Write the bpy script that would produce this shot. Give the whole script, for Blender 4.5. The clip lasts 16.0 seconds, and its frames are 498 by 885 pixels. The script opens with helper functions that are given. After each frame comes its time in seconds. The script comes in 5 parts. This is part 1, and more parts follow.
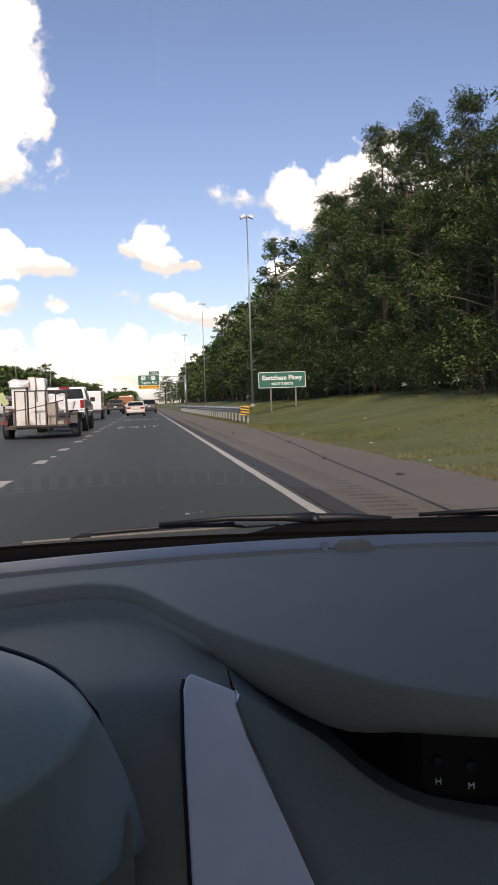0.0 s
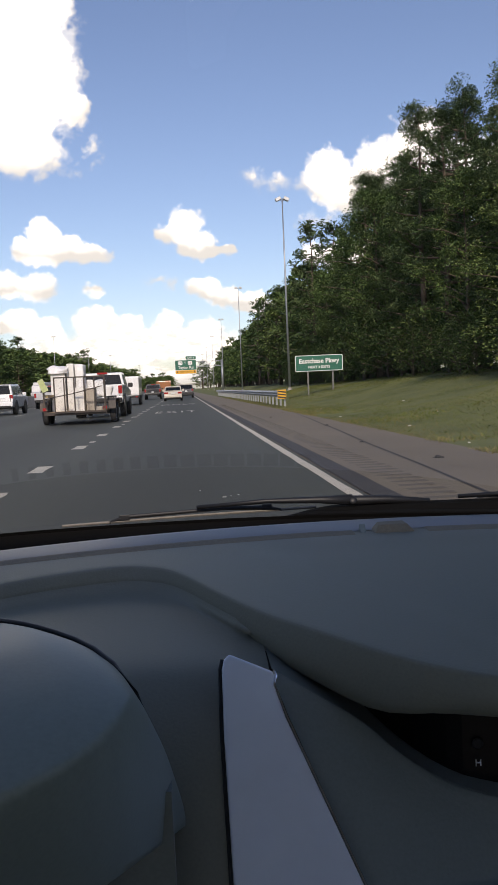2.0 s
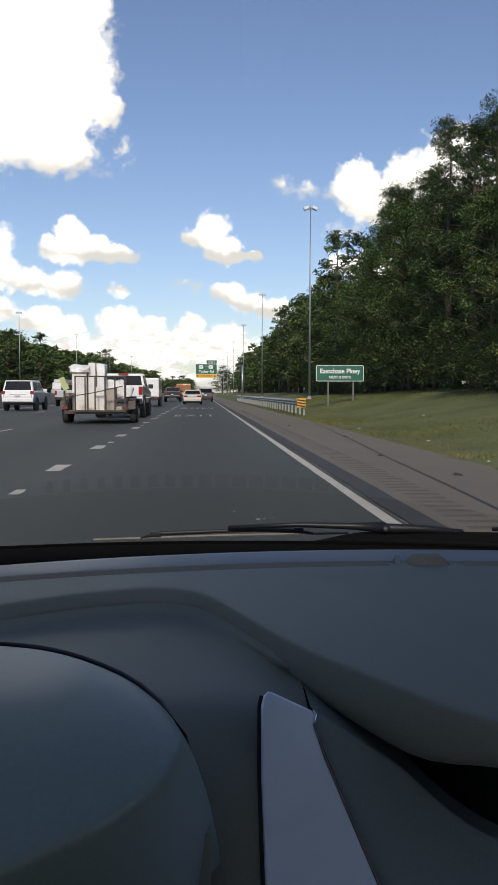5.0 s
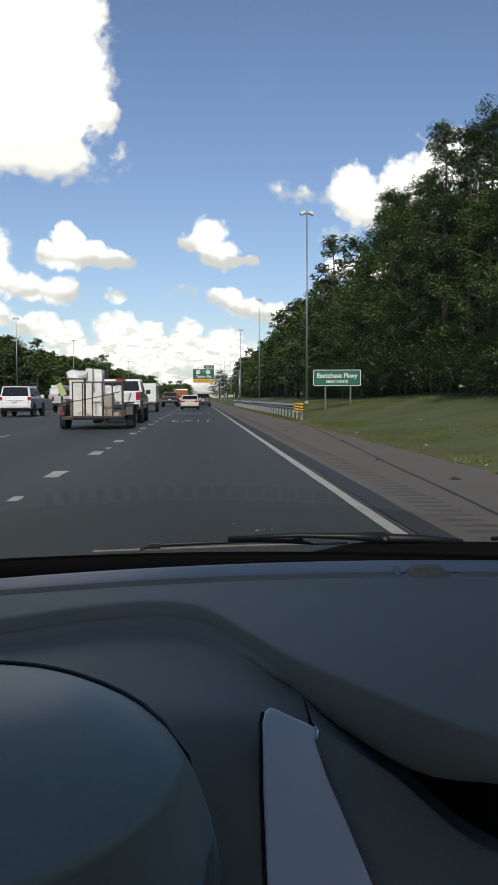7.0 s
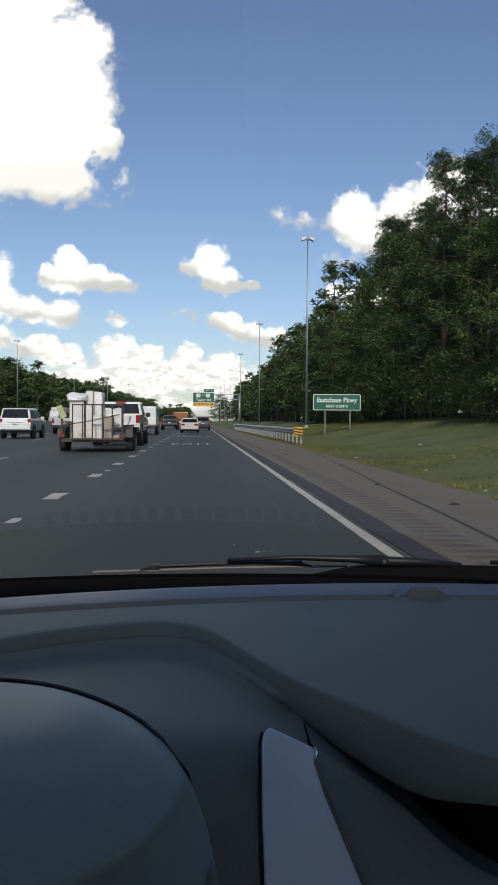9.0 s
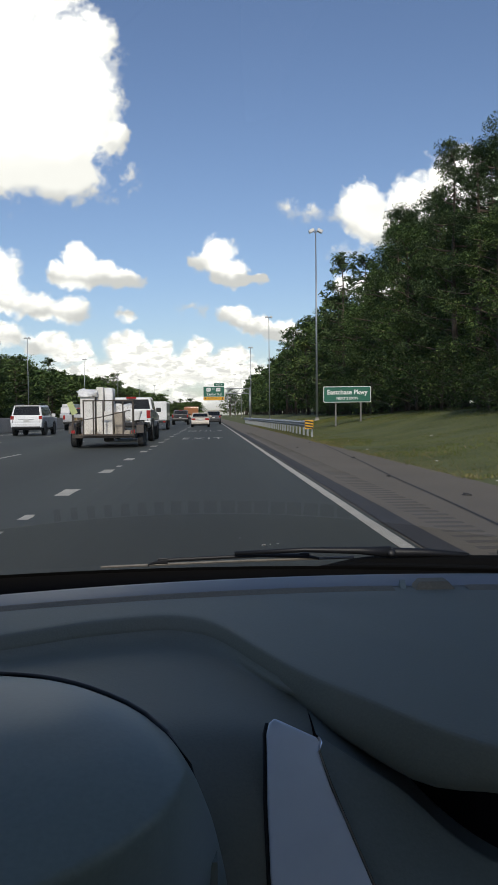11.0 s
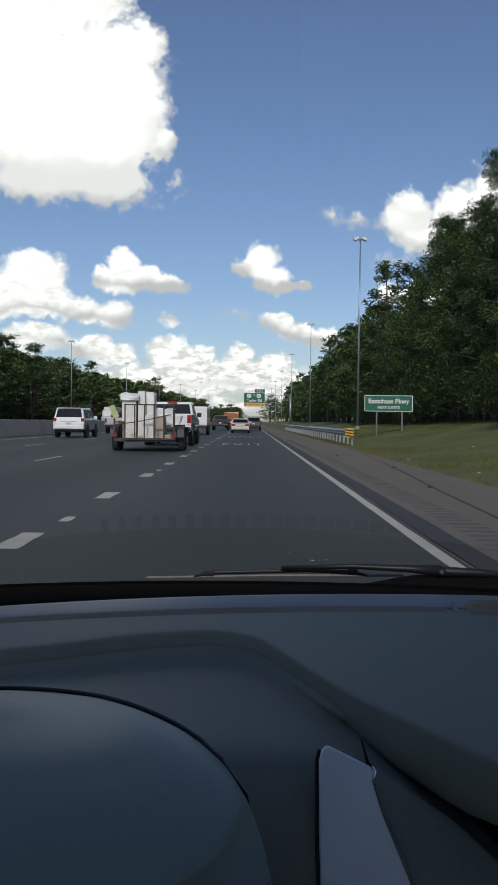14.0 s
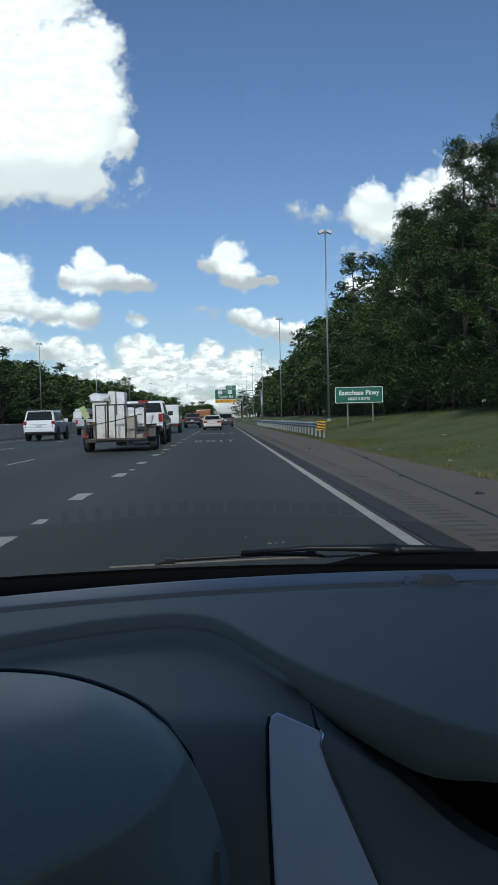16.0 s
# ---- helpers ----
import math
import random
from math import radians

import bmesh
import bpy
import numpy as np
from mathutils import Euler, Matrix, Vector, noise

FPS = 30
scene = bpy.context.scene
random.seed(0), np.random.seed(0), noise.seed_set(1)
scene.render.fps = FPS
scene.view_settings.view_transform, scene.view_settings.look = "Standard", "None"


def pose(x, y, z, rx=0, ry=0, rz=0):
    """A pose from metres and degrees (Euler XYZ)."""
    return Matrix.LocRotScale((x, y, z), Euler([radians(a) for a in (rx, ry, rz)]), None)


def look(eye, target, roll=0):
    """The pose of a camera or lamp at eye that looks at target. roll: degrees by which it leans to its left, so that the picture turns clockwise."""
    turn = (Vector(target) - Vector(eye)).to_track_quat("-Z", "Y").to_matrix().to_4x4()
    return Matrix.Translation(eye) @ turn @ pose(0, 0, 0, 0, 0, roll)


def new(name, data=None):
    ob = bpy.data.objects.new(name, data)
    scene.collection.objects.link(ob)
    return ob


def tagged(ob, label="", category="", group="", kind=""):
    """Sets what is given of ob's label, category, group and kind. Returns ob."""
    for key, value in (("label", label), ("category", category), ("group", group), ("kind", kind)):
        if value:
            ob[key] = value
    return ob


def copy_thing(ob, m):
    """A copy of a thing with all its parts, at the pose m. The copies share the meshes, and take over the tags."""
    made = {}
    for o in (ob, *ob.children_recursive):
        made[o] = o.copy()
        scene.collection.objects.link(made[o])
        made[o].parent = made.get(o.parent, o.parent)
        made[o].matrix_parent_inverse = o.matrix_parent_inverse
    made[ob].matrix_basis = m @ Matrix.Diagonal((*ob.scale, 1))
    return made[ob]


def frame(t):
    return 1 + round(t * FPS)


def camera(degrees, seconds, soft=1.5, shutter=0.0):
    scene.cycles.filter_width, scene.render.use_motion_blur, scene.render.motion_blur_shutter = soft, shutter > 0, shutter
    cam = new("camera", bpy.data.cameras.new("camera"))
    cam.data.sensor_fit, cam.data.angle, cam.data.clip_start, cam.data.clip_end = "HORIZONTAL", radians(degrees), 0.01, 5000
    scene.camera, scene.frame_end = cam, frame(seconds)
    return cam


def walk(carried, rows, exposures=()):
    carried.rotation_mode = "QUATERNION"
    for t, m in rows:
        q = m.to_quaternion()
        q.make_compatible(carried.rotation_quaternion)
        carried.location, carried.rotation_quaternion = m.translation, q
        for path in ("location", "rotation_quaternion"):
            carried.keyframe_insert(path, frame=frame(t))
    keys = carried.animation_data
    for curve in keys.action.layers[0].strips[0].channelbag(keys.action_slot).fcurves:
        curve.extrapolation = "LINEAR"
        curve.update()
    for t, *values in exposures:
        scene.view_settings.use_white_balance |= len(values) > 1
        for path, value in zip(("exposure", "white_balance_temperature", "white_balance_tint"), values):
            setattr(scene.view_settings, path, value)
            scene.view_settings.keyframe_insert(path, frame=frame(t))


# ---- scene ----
cam = camera(33.2, 16.0)
# seconds, x, y, z, yaw, pitch, roll
ROWS = (
    (0, 0.019, 0.003, 1.043, -7.01, -2.82, 1.91),
    (0.5, 0.013, 0.002, 1.045, -6.88, -2.76, 0.94),
    (1, 0.009, 0.006, 1.047, -4.88, -3.36, 0.81),
    (1.5, 0.013, 0.008, 1.044, -4.58, -3.62, 1.31),
    (2, 0.020, 0.004, 1.041, -4.48, -3.82, 2.55),
    (2.5, 0.029, 0.003, 1.037, -4.67, -3.78, 3.71),
    (3, 0.024, -0.000, 1.041, -4.71, -3.59, 3.26),
    (3.5, 0.017, 0.004, 1.046, -4.61, -3.55, 2.50),
    (4, 0.003, 0.003, 1.057, -3.59, -3.71, 0.74),
    (4.2, -0.004, 0.012, 1.061, -2.41, -4.11, -0.17),
    (6.3, -0.006, 0.012, 1.064, -4.71, -1.81, -0.03),
    (6.5, -0.007, 0.011, 1.069, -4.10, -2.67, -0.00),
    (7, -0.007, 0.012, 1.071, -3.34, -3.04, 0.15),
    (7.5, -0.011, 0.008, 1.071, -3.61, -1.53, -0.51),
    (8, -0.010, 0.010, 1.068, -3.30, -1.66, -0.40),
    (8.5, -0.011, 0.007, 1.068, -3.47, -1.29, -0.57),
    (9, -0.009, 0.005, 1.069, -3.36, -1.41, -0.33),
    (9.2, -0.005, 0.008, 1.066, -3.30, -1.19, -0.02),
    (11.3, -0.001, 0.001, 1.069, -2.58, -1.96, 0.63),
    (11.5, -0.002, 0.005, 1.068, -2.58, -2.00, 0.68),
    (12, -0.004, 0.004, 1.070, -2.64, -1.78, 0.07),
    (12.5, -0.004, 0.003, 1.071, -2.80, -1.84, 0.35),
    (13, -0.010, 0.002, 1.077, -2.96, -2.40, -0.46),
    (13.5, -0.015, 0.009, 1.077, -1.80, -1.57, -0.78),
    (14, -0.015, 0.015, 1.077, 0.11, -1.41, -0.69),
    (14.5, -0.008, 0.005, 1.073, -0.50, -1.06, -0.01),
    (15, 0.003, 0.004, 1.069, -1.10, -2.25, 1.51),
    (15.5, 0.001, -0.011, 1.069, -2.25, -1.16, 0.96),
    (16, 0.009, -0.010, 1.066, -1.80, -1.69, 1.43),
)
EXPOSURES = (
    (0.0, 0.86, 7650, 20), (2.0, 0.76, 7450, 18), (4.0, 0.68, 7330, 16), (6.5, 0.48, 6880, 10), (12.5, 0.37, 6820, 10), (13.0, 0.35, 6760, 10), (14.0, 0.15, 6580, 10), (14.5, 0.07, 6270, 8), (15.0, 0.08, 6110, 6), (16.0, 0.12, 5980, 4),
)
walk(cam, [(t, pose(x, y, z, 90 + pitch, roll, yaw)) for t, x, y, z, yaw, pitch, roll in ROWS], EXPOSURES)

# ---- sky, clouds and sun ----
SUN_ELEVATION, SUN_TURN = 36.0, 180.0   # degrees; turn clockwise from straight ahead
world = bpy.data.worlds.new("sky")
scene.world = world
world.use_nodes = True
wt = world.node_tree
wt.nodes.clear()


def link_math(tree, op, a, b=None, c=None, clamp=False):
    n = tree.nodes.new("ShaderNodeMath")
    n.operation, n.use_clamp = op, clamp
    for i, v in enumerate((a, b, c)):
        if v is None:
            continue
        if isinstance(v, (int, float)):
            n.inputs[i].default_value = v
        else:
            tree.links.new(v, n.inputs[i])
    return n.outputs[0]


# each cloud puff: across, up (tangents of the angle from straight ahead), half width, half height, and density where thin
PUFFS = (
    (-0.205, 0.385, 0.100, 0.125), (-0.150, 0.365, 0.056, 0.085), (-0.168, 0.290, 0.056, 0.040), (-0.150, 0.430, 0.052, 0.056), (-0.30, 0.37, 0.12, 0.10), (-0.30, 0.46, 0.12, 0.08), (-0.245, 0.295, 0.09, 0.040), (-0.225, 0.505, 0.095, 0.06),
    (-0.115, 0.332, 0.027, 0.024), (-0.094, 0.285, 0.014, 0.013, 0.26), (-0.112, 0.264, 0.018, 0.010, 0.2),
    (-0.155, 0.187, 0.022, 0.022), (-0.125, 0.174, 0.022, 0.017), (-0.142, 0.168, 0.050, 0.018), (-0.102, 0.163, 0.031, 0.014), (-0.175, 0.170, 0.020, 0.014),
    (-0.262, 0.172, 0.050, 0.036), (-0.30, 0.15, 0.06, 0.035), (-0.206, 0.132, 0.036, 0.018), (-0.163, 0.127, 0.029, 0.022), (-0.250, 0.140, 0.050, 0.022),
    (0.006, 0.188, 0.029, 0.024), (0.022, 0.172, 0.027, 0.020), (-0.012, 0.186, 0.018, 0.011), (0.059, 0.164, 0.017, 0.009), (0.036, 0.163, 0.020, 0.010),
    (0.185, 0.245, 0.038, 0.035), (0.210, 0.222, 0.036, 0.023), (0.250, 0.240, 0.05, 0.05), (0.300, 0.270, 0.055, 0.052), (0.345, 0.235, 0.09, 0.06), (0.122, 0.242, 0.030, 0.012, 0.32), (0.098, 0.252, 0.012, 0.006, 0.15), (0.163, 0.194, 0.028, 0.011, 0.24),
    (0.165, 0.152, 0.024, 0.017), (0.200, 0.145, 0.036, 0.027), (0.228, 0.155, 0.031, 0.023), (0.250, 0.135, 0.04, 0.022), (0.34, 0.13, 0.08, 0.035),
    (0.030, 0.119, 0.025, 0.016, 0.9), (0.057, 0.108, 0.025, 0.015), (0.085, 0.100, 0.031, 0.016), (0.115, 0.090, 0.031, 0.018), (-0.024, 0.126, 0.024, 0.006, 0.3), (-0.098, 0.122, 0.014, 0.009, 0.45),
    (-0.26, 0.098, 0.05, 0.018), (-0.190, 0.090, 0.031, 0.017), (-0.165, 0.076, 0.030, 0.016),
    (-0.102, 0.080, 0.028, 0.024), (-0.085, 0.060, 0.05, 0.030), (-0.015, 0.074, 0.022, 0.026), (-0.05, 0.052, 0.05, 0.026), (0.02, 0.050, 0.06, 0.024), (-0.13, 0.045, 0.07, 0.026),
    (0.08, 0.036, 0.07, 0.018), (-0.058, 0.078, 0.020, 0.015), (0.030, 0.070, 0.024, 0.017), (-0.20, 0.03, 0.10, 0.020), (0.0, 0.016, 0.3, 0.014, 0.5), (0.2, 0.05, 0.1, 0.03), (-0.32, 0.06, 0.1, 0.03),
)


def cloud_group():
    g = bpy.data.node_groups.new("cloud_cover", "ShaderNodeTree")
    g.interface.new_socket("Place", in_out="INPUT", socket_type="NodeSocketVector")
    g.interface.new_socket("Cover", in_out="OUTPUT", socket_type="NodeSocketFloat")
    g.interface.new_socket("Bulk", in_out="OUTPUT", socket_type="NodeSocketFloat")
    gi, go = g.nodes.new("NodeGroupInput"), g.nodes.new("NodeGroupOutput")
    best = None
    warped = gi.outputs[0]
    for scale, amount in ((16.0, 0.022), (50.0, 0.014), (150.0, 0.006)):
        nz = g.nodes.new("ShaderNodeTexNoise")
        nz.inputs["Scale"].default_value, nz.inputs["Detail"].default_value = scale, 3.0
        g.links.new(gi.outputs[0], nz.inputs["Vector"])
        sub = g.nodes.new("ShaderNodeVectorMath")
        sub.operation = "SUBTRACT"
        g.links.new(nz.outputs["Color"], sub.inputs[0])
        sub.inputs[1].default_value = (0.5, 0.5, 0.5)
        mul = g.nodes.new("ShaderNodeVectorMath")
        mul.operation = "MULTIPLY_ADD"
        g.links.new(sub.outputs[0], mul.inputs[0])
        mul.inputs[1].default_value = (amount, amount, 0)
        g.links.new(warped, mul.inputs[2])
        warped = mul.outputs[0]
    for u, v, a, b, *w in PUFFS:
        w = w[0] if w else 1.0
        m = g.nodes.new("ShaderNodeVectorMath")
        m.operation = "MULTIPLY_ADD"
        g.links.new(warped, m.inputs[0])
        m.inputs[1].default_value = (1 / a, 1 / b, 0)
        m.inputs[2].default_value = (-u / a, -v / b, 0)
        ln = g.nodes.new("ShaderNodeVectorMath")
        ln.operation = "LENGTH"
        g.links.new(m.outputs[0], ln.inputs[0])
        d = link_math(g, "MULTIPLY_ADD", ln.outputs["Value"], -w, w)
        best = d if best is None else link_math(g, "SMOOTH_MAX", best, d, 0.15)
    fine = g.nodes.new("ShaderNodeTexNoise")
    fine.inputs["Scale"].default_value, fine.inputs["Detail"].default_value, fine.inputs["Roughness"].default_value = 58.0, 8.0, 0.62
    g.links.new(gi.outputs[0], fine.inputs["Vector"])
    total = link_math(g, "MULTIPLY_ADD", fine.outputs[0], 0.66, -0.33)
    total = link_math(g, "ADD", best, total)
    for scale, amount in ((46.0, 0.26), (110.0, 0.18)):      # rounded heads
        cells = g.nodes.new("ShaderNodeTexVoronoi")
        cells.feature = "SMOOTH_F1"
        cells.inputs["Scale"].default_value, cells.inputs["Smoothness"].default_value = scale, 0.35
        g.links.new(warped, cells.inputs["Vector"])
        total = link_math(g, "ADD", total, link_math(g, "MULTIPLY_ADD", cells.outputs["Distance"], -amount, amount * 0.5))
    g.links.new(total, go.inputs[0])
    g.links.new(link_math(g, "MULTIPLY_ADD", total, 0.22, link_math(g, "MULTIPLY", best, 0.78)), go.inputs[1])
    return g


def build_sky():
    coord = wt.nodes.new("ShaderNodeTexCoord")
    sep = wt.nodes.new("ShaderNodeSeparateXYZ")
    wt.links.new(coord.outputs["Generated"], sep.inputs[0])
    ahead = link_math(wt, "MAXIMUM", link_math(wt, "ABSOLUTE", sep.outputs[1]), 0.05)
    u, v = link_math(wt, "DIVIDE", sep.outputs[0], ahead), link_math(wt, "DIVIDE", sep.outputs[2], ahead)
    place = wt.nodes.new("ShaderNodeCombineXYZ")
    wt.links.new(u, place.inputs[0])
    wt.links.new(v, place.inputs[1])
    group = cloud_group()

    def cover(vector):
        n = wt.nodes.new("ShaderNodeGroup")
        n.node_tree = group
        wt.links.new(vector, n.inputs[0])
        return n.outputs
    here, bulk = cover(place.outputs[0])
    up = wt.nodes.new("ShaderNodeVectorMath")
    up.operation = "ADD"
    wt.links.new(place.outputs[0], up.inputs[0])
    up.inputs[1].default_value = (0.003, -0.016, 0)
    above = cover(up.outputs[0])[1]
    alpha = wt.nodes.new("ShaderNodeMapRange")
    alpha.interpolation_type = "SMOOTHSTEP"
    alpha.inputs["From Min"].default_value, alpha.inputs["From Max"].default_value = -0.04, 0.36
    wt.links.new(here, alpha.inputs["Value"])
    thick = wt.nodes.new("ShaderNodeMapRange")
    thick.interpolation_type = "SMOOTHSTEP"
    thick.inputs["From Min"].default_value, thick.inputs["From Max"].default_value = -0.30, 0.55
    thick.inputs["To Min"].default_value, thick.inputs["To Max"].default_value = 1.0, 0.0
    wt.links.new(above, thick.inputs["Value"])
    deep = wt.nodes.new("ShaderNodeVectorMath")
    deep.operation = "ADD"
    wt.links.new(place.outputs[0], deep.inputs[0])
    deep.inputs[1].default_value = (0.01, -0.055, 0)
    belly = wt.nodes.new("ShaderNodeMapRange")
    belly.interpolation_type = "SMOOTHSTEP"
    belly.inputs["From Min"].default_value, belly.inputs["From Max"].default_value = -0.25, 0.40
    belly.inputs["To Min"].default_value, belly.inputs["To Max"].default_value = 0.55, 0.0
    wt.links.new(cover(deep.outputs[0])[1], belly.inputs["Value"])
    high_up = wt.nodes.new("ShaderNodeMapRange")
    high_up.inputs["From Min"].default_value, high_up.inputs["From Max"].default_value = 0.16, 0.26
    wt.links.new(v, high_up.inputs["Value"])
    grey = link_math(wt, "MAXIMUM", thick.outputs[0], link_math(wt, "MULTIPLY", belly.outputs[0], high_up.outputs[0]))
    shade = wt.nodes.new("ShaderNodeMixRGB")
    shade.inputs[1].default_value, shade.inputs[2].default_value = (1.80, 1.80, 1.75, 1), (0.82, 0.84, 0.85, 1)
    # heads that turn away from the light
    over = wt.nodes.new("ShaderNodeVectorMath")
    over.operation = "ADD"
    wt.links.new(place.outputs[0], over.inputs[0])
    over.inputs[1].default_value = (0.003, 0.006, 0)
    relief = link_math(wt, "SUBTRACT", cover(over.outputs[0])[0], here)
    relief = link_math(wt, "MULTIPLY", relief, 2.2, clamp=True)
    relief = link_math(wt, "MULTIPLY", relief, link_math(wt, "MULTIPLY_ADD", bulk, -1.9, 1.0, clamp=True))
    # far banks show their grey folds
    folds = wt.nodes.new("ShaderNodeTexNoise")
    folds.inputs["Scale"].default_value, folds.inputs["Detail"].default_value, folds.inputs["Roughness"].default_value = 1.0, 7.0, 0.65
    squash = wt.nodes.new("ShaderNodeVectorMath")
    squash.operation = "MULTIPLY"
    squash.inputs[1].default_value = (52.0, 105.0, 1.0)
    wt.links.new(place.outputs[0], squash.inputs[0])
    wt.links.new(squash.outputs[0], folds.inputs["Vector"])
    fold = wt.nodes.new("ShaderNodeMapRange")
    fold.interpolation_type = "SMOOTHSTEP"
    fold.inputs["From Min"].default_value, fold.inputs["From Max"].default_value = 0.40, 0.62
    wt.links.new(folds.outputs[0], fold.inputs["Value"])
    low_down = wt.nodes.new("ShaderNodeMapRange")
    low_down.inputs["From Min"].default_value, low_down.inputs["From Max"].default_value = 0.03, 0.20
    low_down.inputs["To Min"].default_value, low_down.inputs["To Max"].default_value = 0.95, 0.22
    wt.links.new(v, low_down.inputs["Value"])
    wt.links.new(link_math(wt, "MAXIMUM", link_math(wt, "MAXIMUM", grey, link_math(wt, "MULTIPLY", relief, 0.8)), link_math(wt, "MULTIPLY", fold.outputs[0], low_down.outputs[0])), shade.inputs[0])
    # the clear sky
    sky = wt.nodes.new("ShaderNodeTexSky")
    sky.sky_type, sky.sun_disc = "NISHITA", False
    sky.sun_elevation, sky.sun_rotation = radians(SUN_ELEVATION), radians(SUN_TURN)
    sky.air_density, sky.dust_density, sky.ozone_density = 1.0, 0.7, 3.0
    low, high = wt.nodes.new("ShaderNodeBackground"), wt.nodes.new("ShaderNodeBackground")
    low.inputs["Strength"].default_value = SKY_STRENGTH
    haze = wt.nodes.new("ShaderNodeMixRGB")
    haze.blend_type = "MULTIPLY"
    haze.inputs[0].default_value, haze.inputs[2].default_value = 1.0, (0.955, 0.952, 1.055, 1)
    wt.links.new(sky.outputs[0], haze.inputs[1])
    wt.links.new(haze.outputs[0], low.inputs["Color"])
    high.inputs["Strength"].default_value = CLOUD_STRENGTH
    wt.links.new(shade.outputs[0], high.inputs["Color"])
    mix, out = wt.nodes.new("ShaderNodeMixShader"), wt.nodes.new("ShaderNodeOutputWorld")
    wt.links.new(alpha.outputs[0], mix.inputs[0])
    wt.links.new(low.outputs[0], mix.inputs[1])
    wt.links.new(high.outputs[0], mix.inputs[2])
    wt.links.new(mix.outputs[0], out.inputs[0])


SKY_STRENGTH, CLOUD_STRENGTH = 0.085, 0.62
build_sky()
sun = new("sun", bpy.data.lights.new("sun", "SUN"))
sun.data.energy, sun.data.angle, sun.data.color = 1.95, radians(3.0), (1.0, 0.95, 0.88)
_e, _a = radians(SUN_ELEVATION), radians(SUN_TURN)
sun.matrix_world = look((math.sin(_a) * math.cos(_e) * 60, math.cos(_a) * math.cos(_e) * 60, math.sin(_e) * 60), (0, 0, 0))


# ---- materials ----
def mat(name, color, rough=0.6, metal=0.0, spread=0.25, scale=4.0, fine=60.0, bump=0.15, relief=0.01, spec=0.5, vary=0.0, coat=0.0, island=0.0, tint=None):
    """A painted, cast or grown surface: two scales of variation in tone, roughness and relief."""
    m = bpy.data.materials.new(name)
    m.use_nodes = True
    t = m.node_tree
    p = t.nodes["Principled BSDF"]
    p.inputs["Metallic"].default_value = metal
    p.inputs["Specular IOR Level"].default_value = spec
    p.inputs["Coat Weight"].default_value = coat
    p.inputs["Coat Roughness"].default_value = 0.06
    co = t.nodes.new("ShaderNodeTexCoord")
    big, small = t.nodes.new("ShaderNodeTexNoise"), t.nodes.new("ShaderNodeTexNoise")
    for n, s, d in ((big, scale, 4.0), (small, fine, 6.0)):
        n.inputs["Scale"].default_value, n.inputs["Detail"].default_value = s, d
        t.links.new(co.outputs["Object"], n.inputs["Vector"])
    both = link_math(t, "MULTIPLY_ADD", small.outputs[0], 0.5, link_math(t, "MULTIPLY", big.outputs[0], 0.5))
    ramp = t.nodes.new("ShaderNodeMapRange")
    ramp.inputs["From Min"].default_value, ramp.inputs["From Max"].default_value = 0.32, 0.68
    t.links.new(both, ramp.inputs["Value"])
    mix = t.nodes.new("ShaderNodeMixRGB")
    other = tint or color
    mix.inputs[1].default_value = (*[c * (1 - spread) for c in color], 1)
    mix.inputs[2].default_value = (*[min(1, c * (1 + spread)) for c in other], 1)
    t.links.new(ramp.outputs[0], mix.inputs[0])
    last = mix.outputs[0]
    for amount, kind in ((vary, "ShaderNodeObjectInfo"), (island, "ShaderNodeNewGeometry")):
        if amount:
            info = t.nodes.new(kind)
            hsv = t.nodes.new("ShaderNodeHueSaturation")
            rnd = info.outputs["Random" if kind == "ShaderNodeObjectInfo" else "Random Per Island"]
            t.links.new(link_math(t, "MULTIPLY_ADD", rnd, 2 * amount, 1 - amount), hsv.inputs["Value"])
            t.links.new(link_math(t, "MULTIPLY_ADD", rnd, -0.12 * amount, 0.5 + 0.06 * amount), hsv.inputs["Hue"])
            t.links.new(last, hsv.inputs["Color"])
            last = hsv.outputs[0]
    t.links.new(last, p.inputs["Base Color"])
    t.links.new(link_math(t, "MULTIPLY_ADD", both, 0.3, rough - 0.15, clamp=True), p.inputs["Roughness"])
    if bump:
        b = t.nodes.new("ShaderNodeBump")
        b.inputs["Strength"].default_value, b.inputs["Distance"].default_value = bump, relief
        t.links.new(small.outputs[0], b.inputs["Height"])
        t.links.new(b.outputs[0], p.inputs["Normal"])
    return m


M = {}
M["shoulder"] = mat("shoulder_asphalt", (0.148, 0.127, 0.097), 0.85, spread=0.2, scale=0.5, fine=70, bump=0.5, relief=0.008)
M["seam"] = mat("dark_asphalt", (0.045, 0.043, 0.042), 0.8, spread=0.25, scale=1.5, fine=60, bump=0.4)
M["rumble"] = mat("rumble_asphalt", (0.100, 0.089, 0.074), 0.9, spread=0.2, scale=3, fine=60, bump=0.4)
M["marking"] = mat("road_paint", (0.47, 0.44, 0.37), 0.75, spread=0.22, scale=2.5, fine=45, bump=0.3, relief=0.004)
M["earth"] = mat("grassy_earth", (0.070, 0.104, 0.026), 0.95, spread=0.4, scale=0.30, fine=9, bump=0.8, relief=0.05, tint=(0.112, 0.118, 0.040))
M["grass"] = mat("grass_blades", (0.078, 0.122, 0.026), 0.85, spread=0.35, scale=0.30, fine=3, bump=0, island=0.35, spec=0.12, tint=(0.128, 0.138, 0.044))
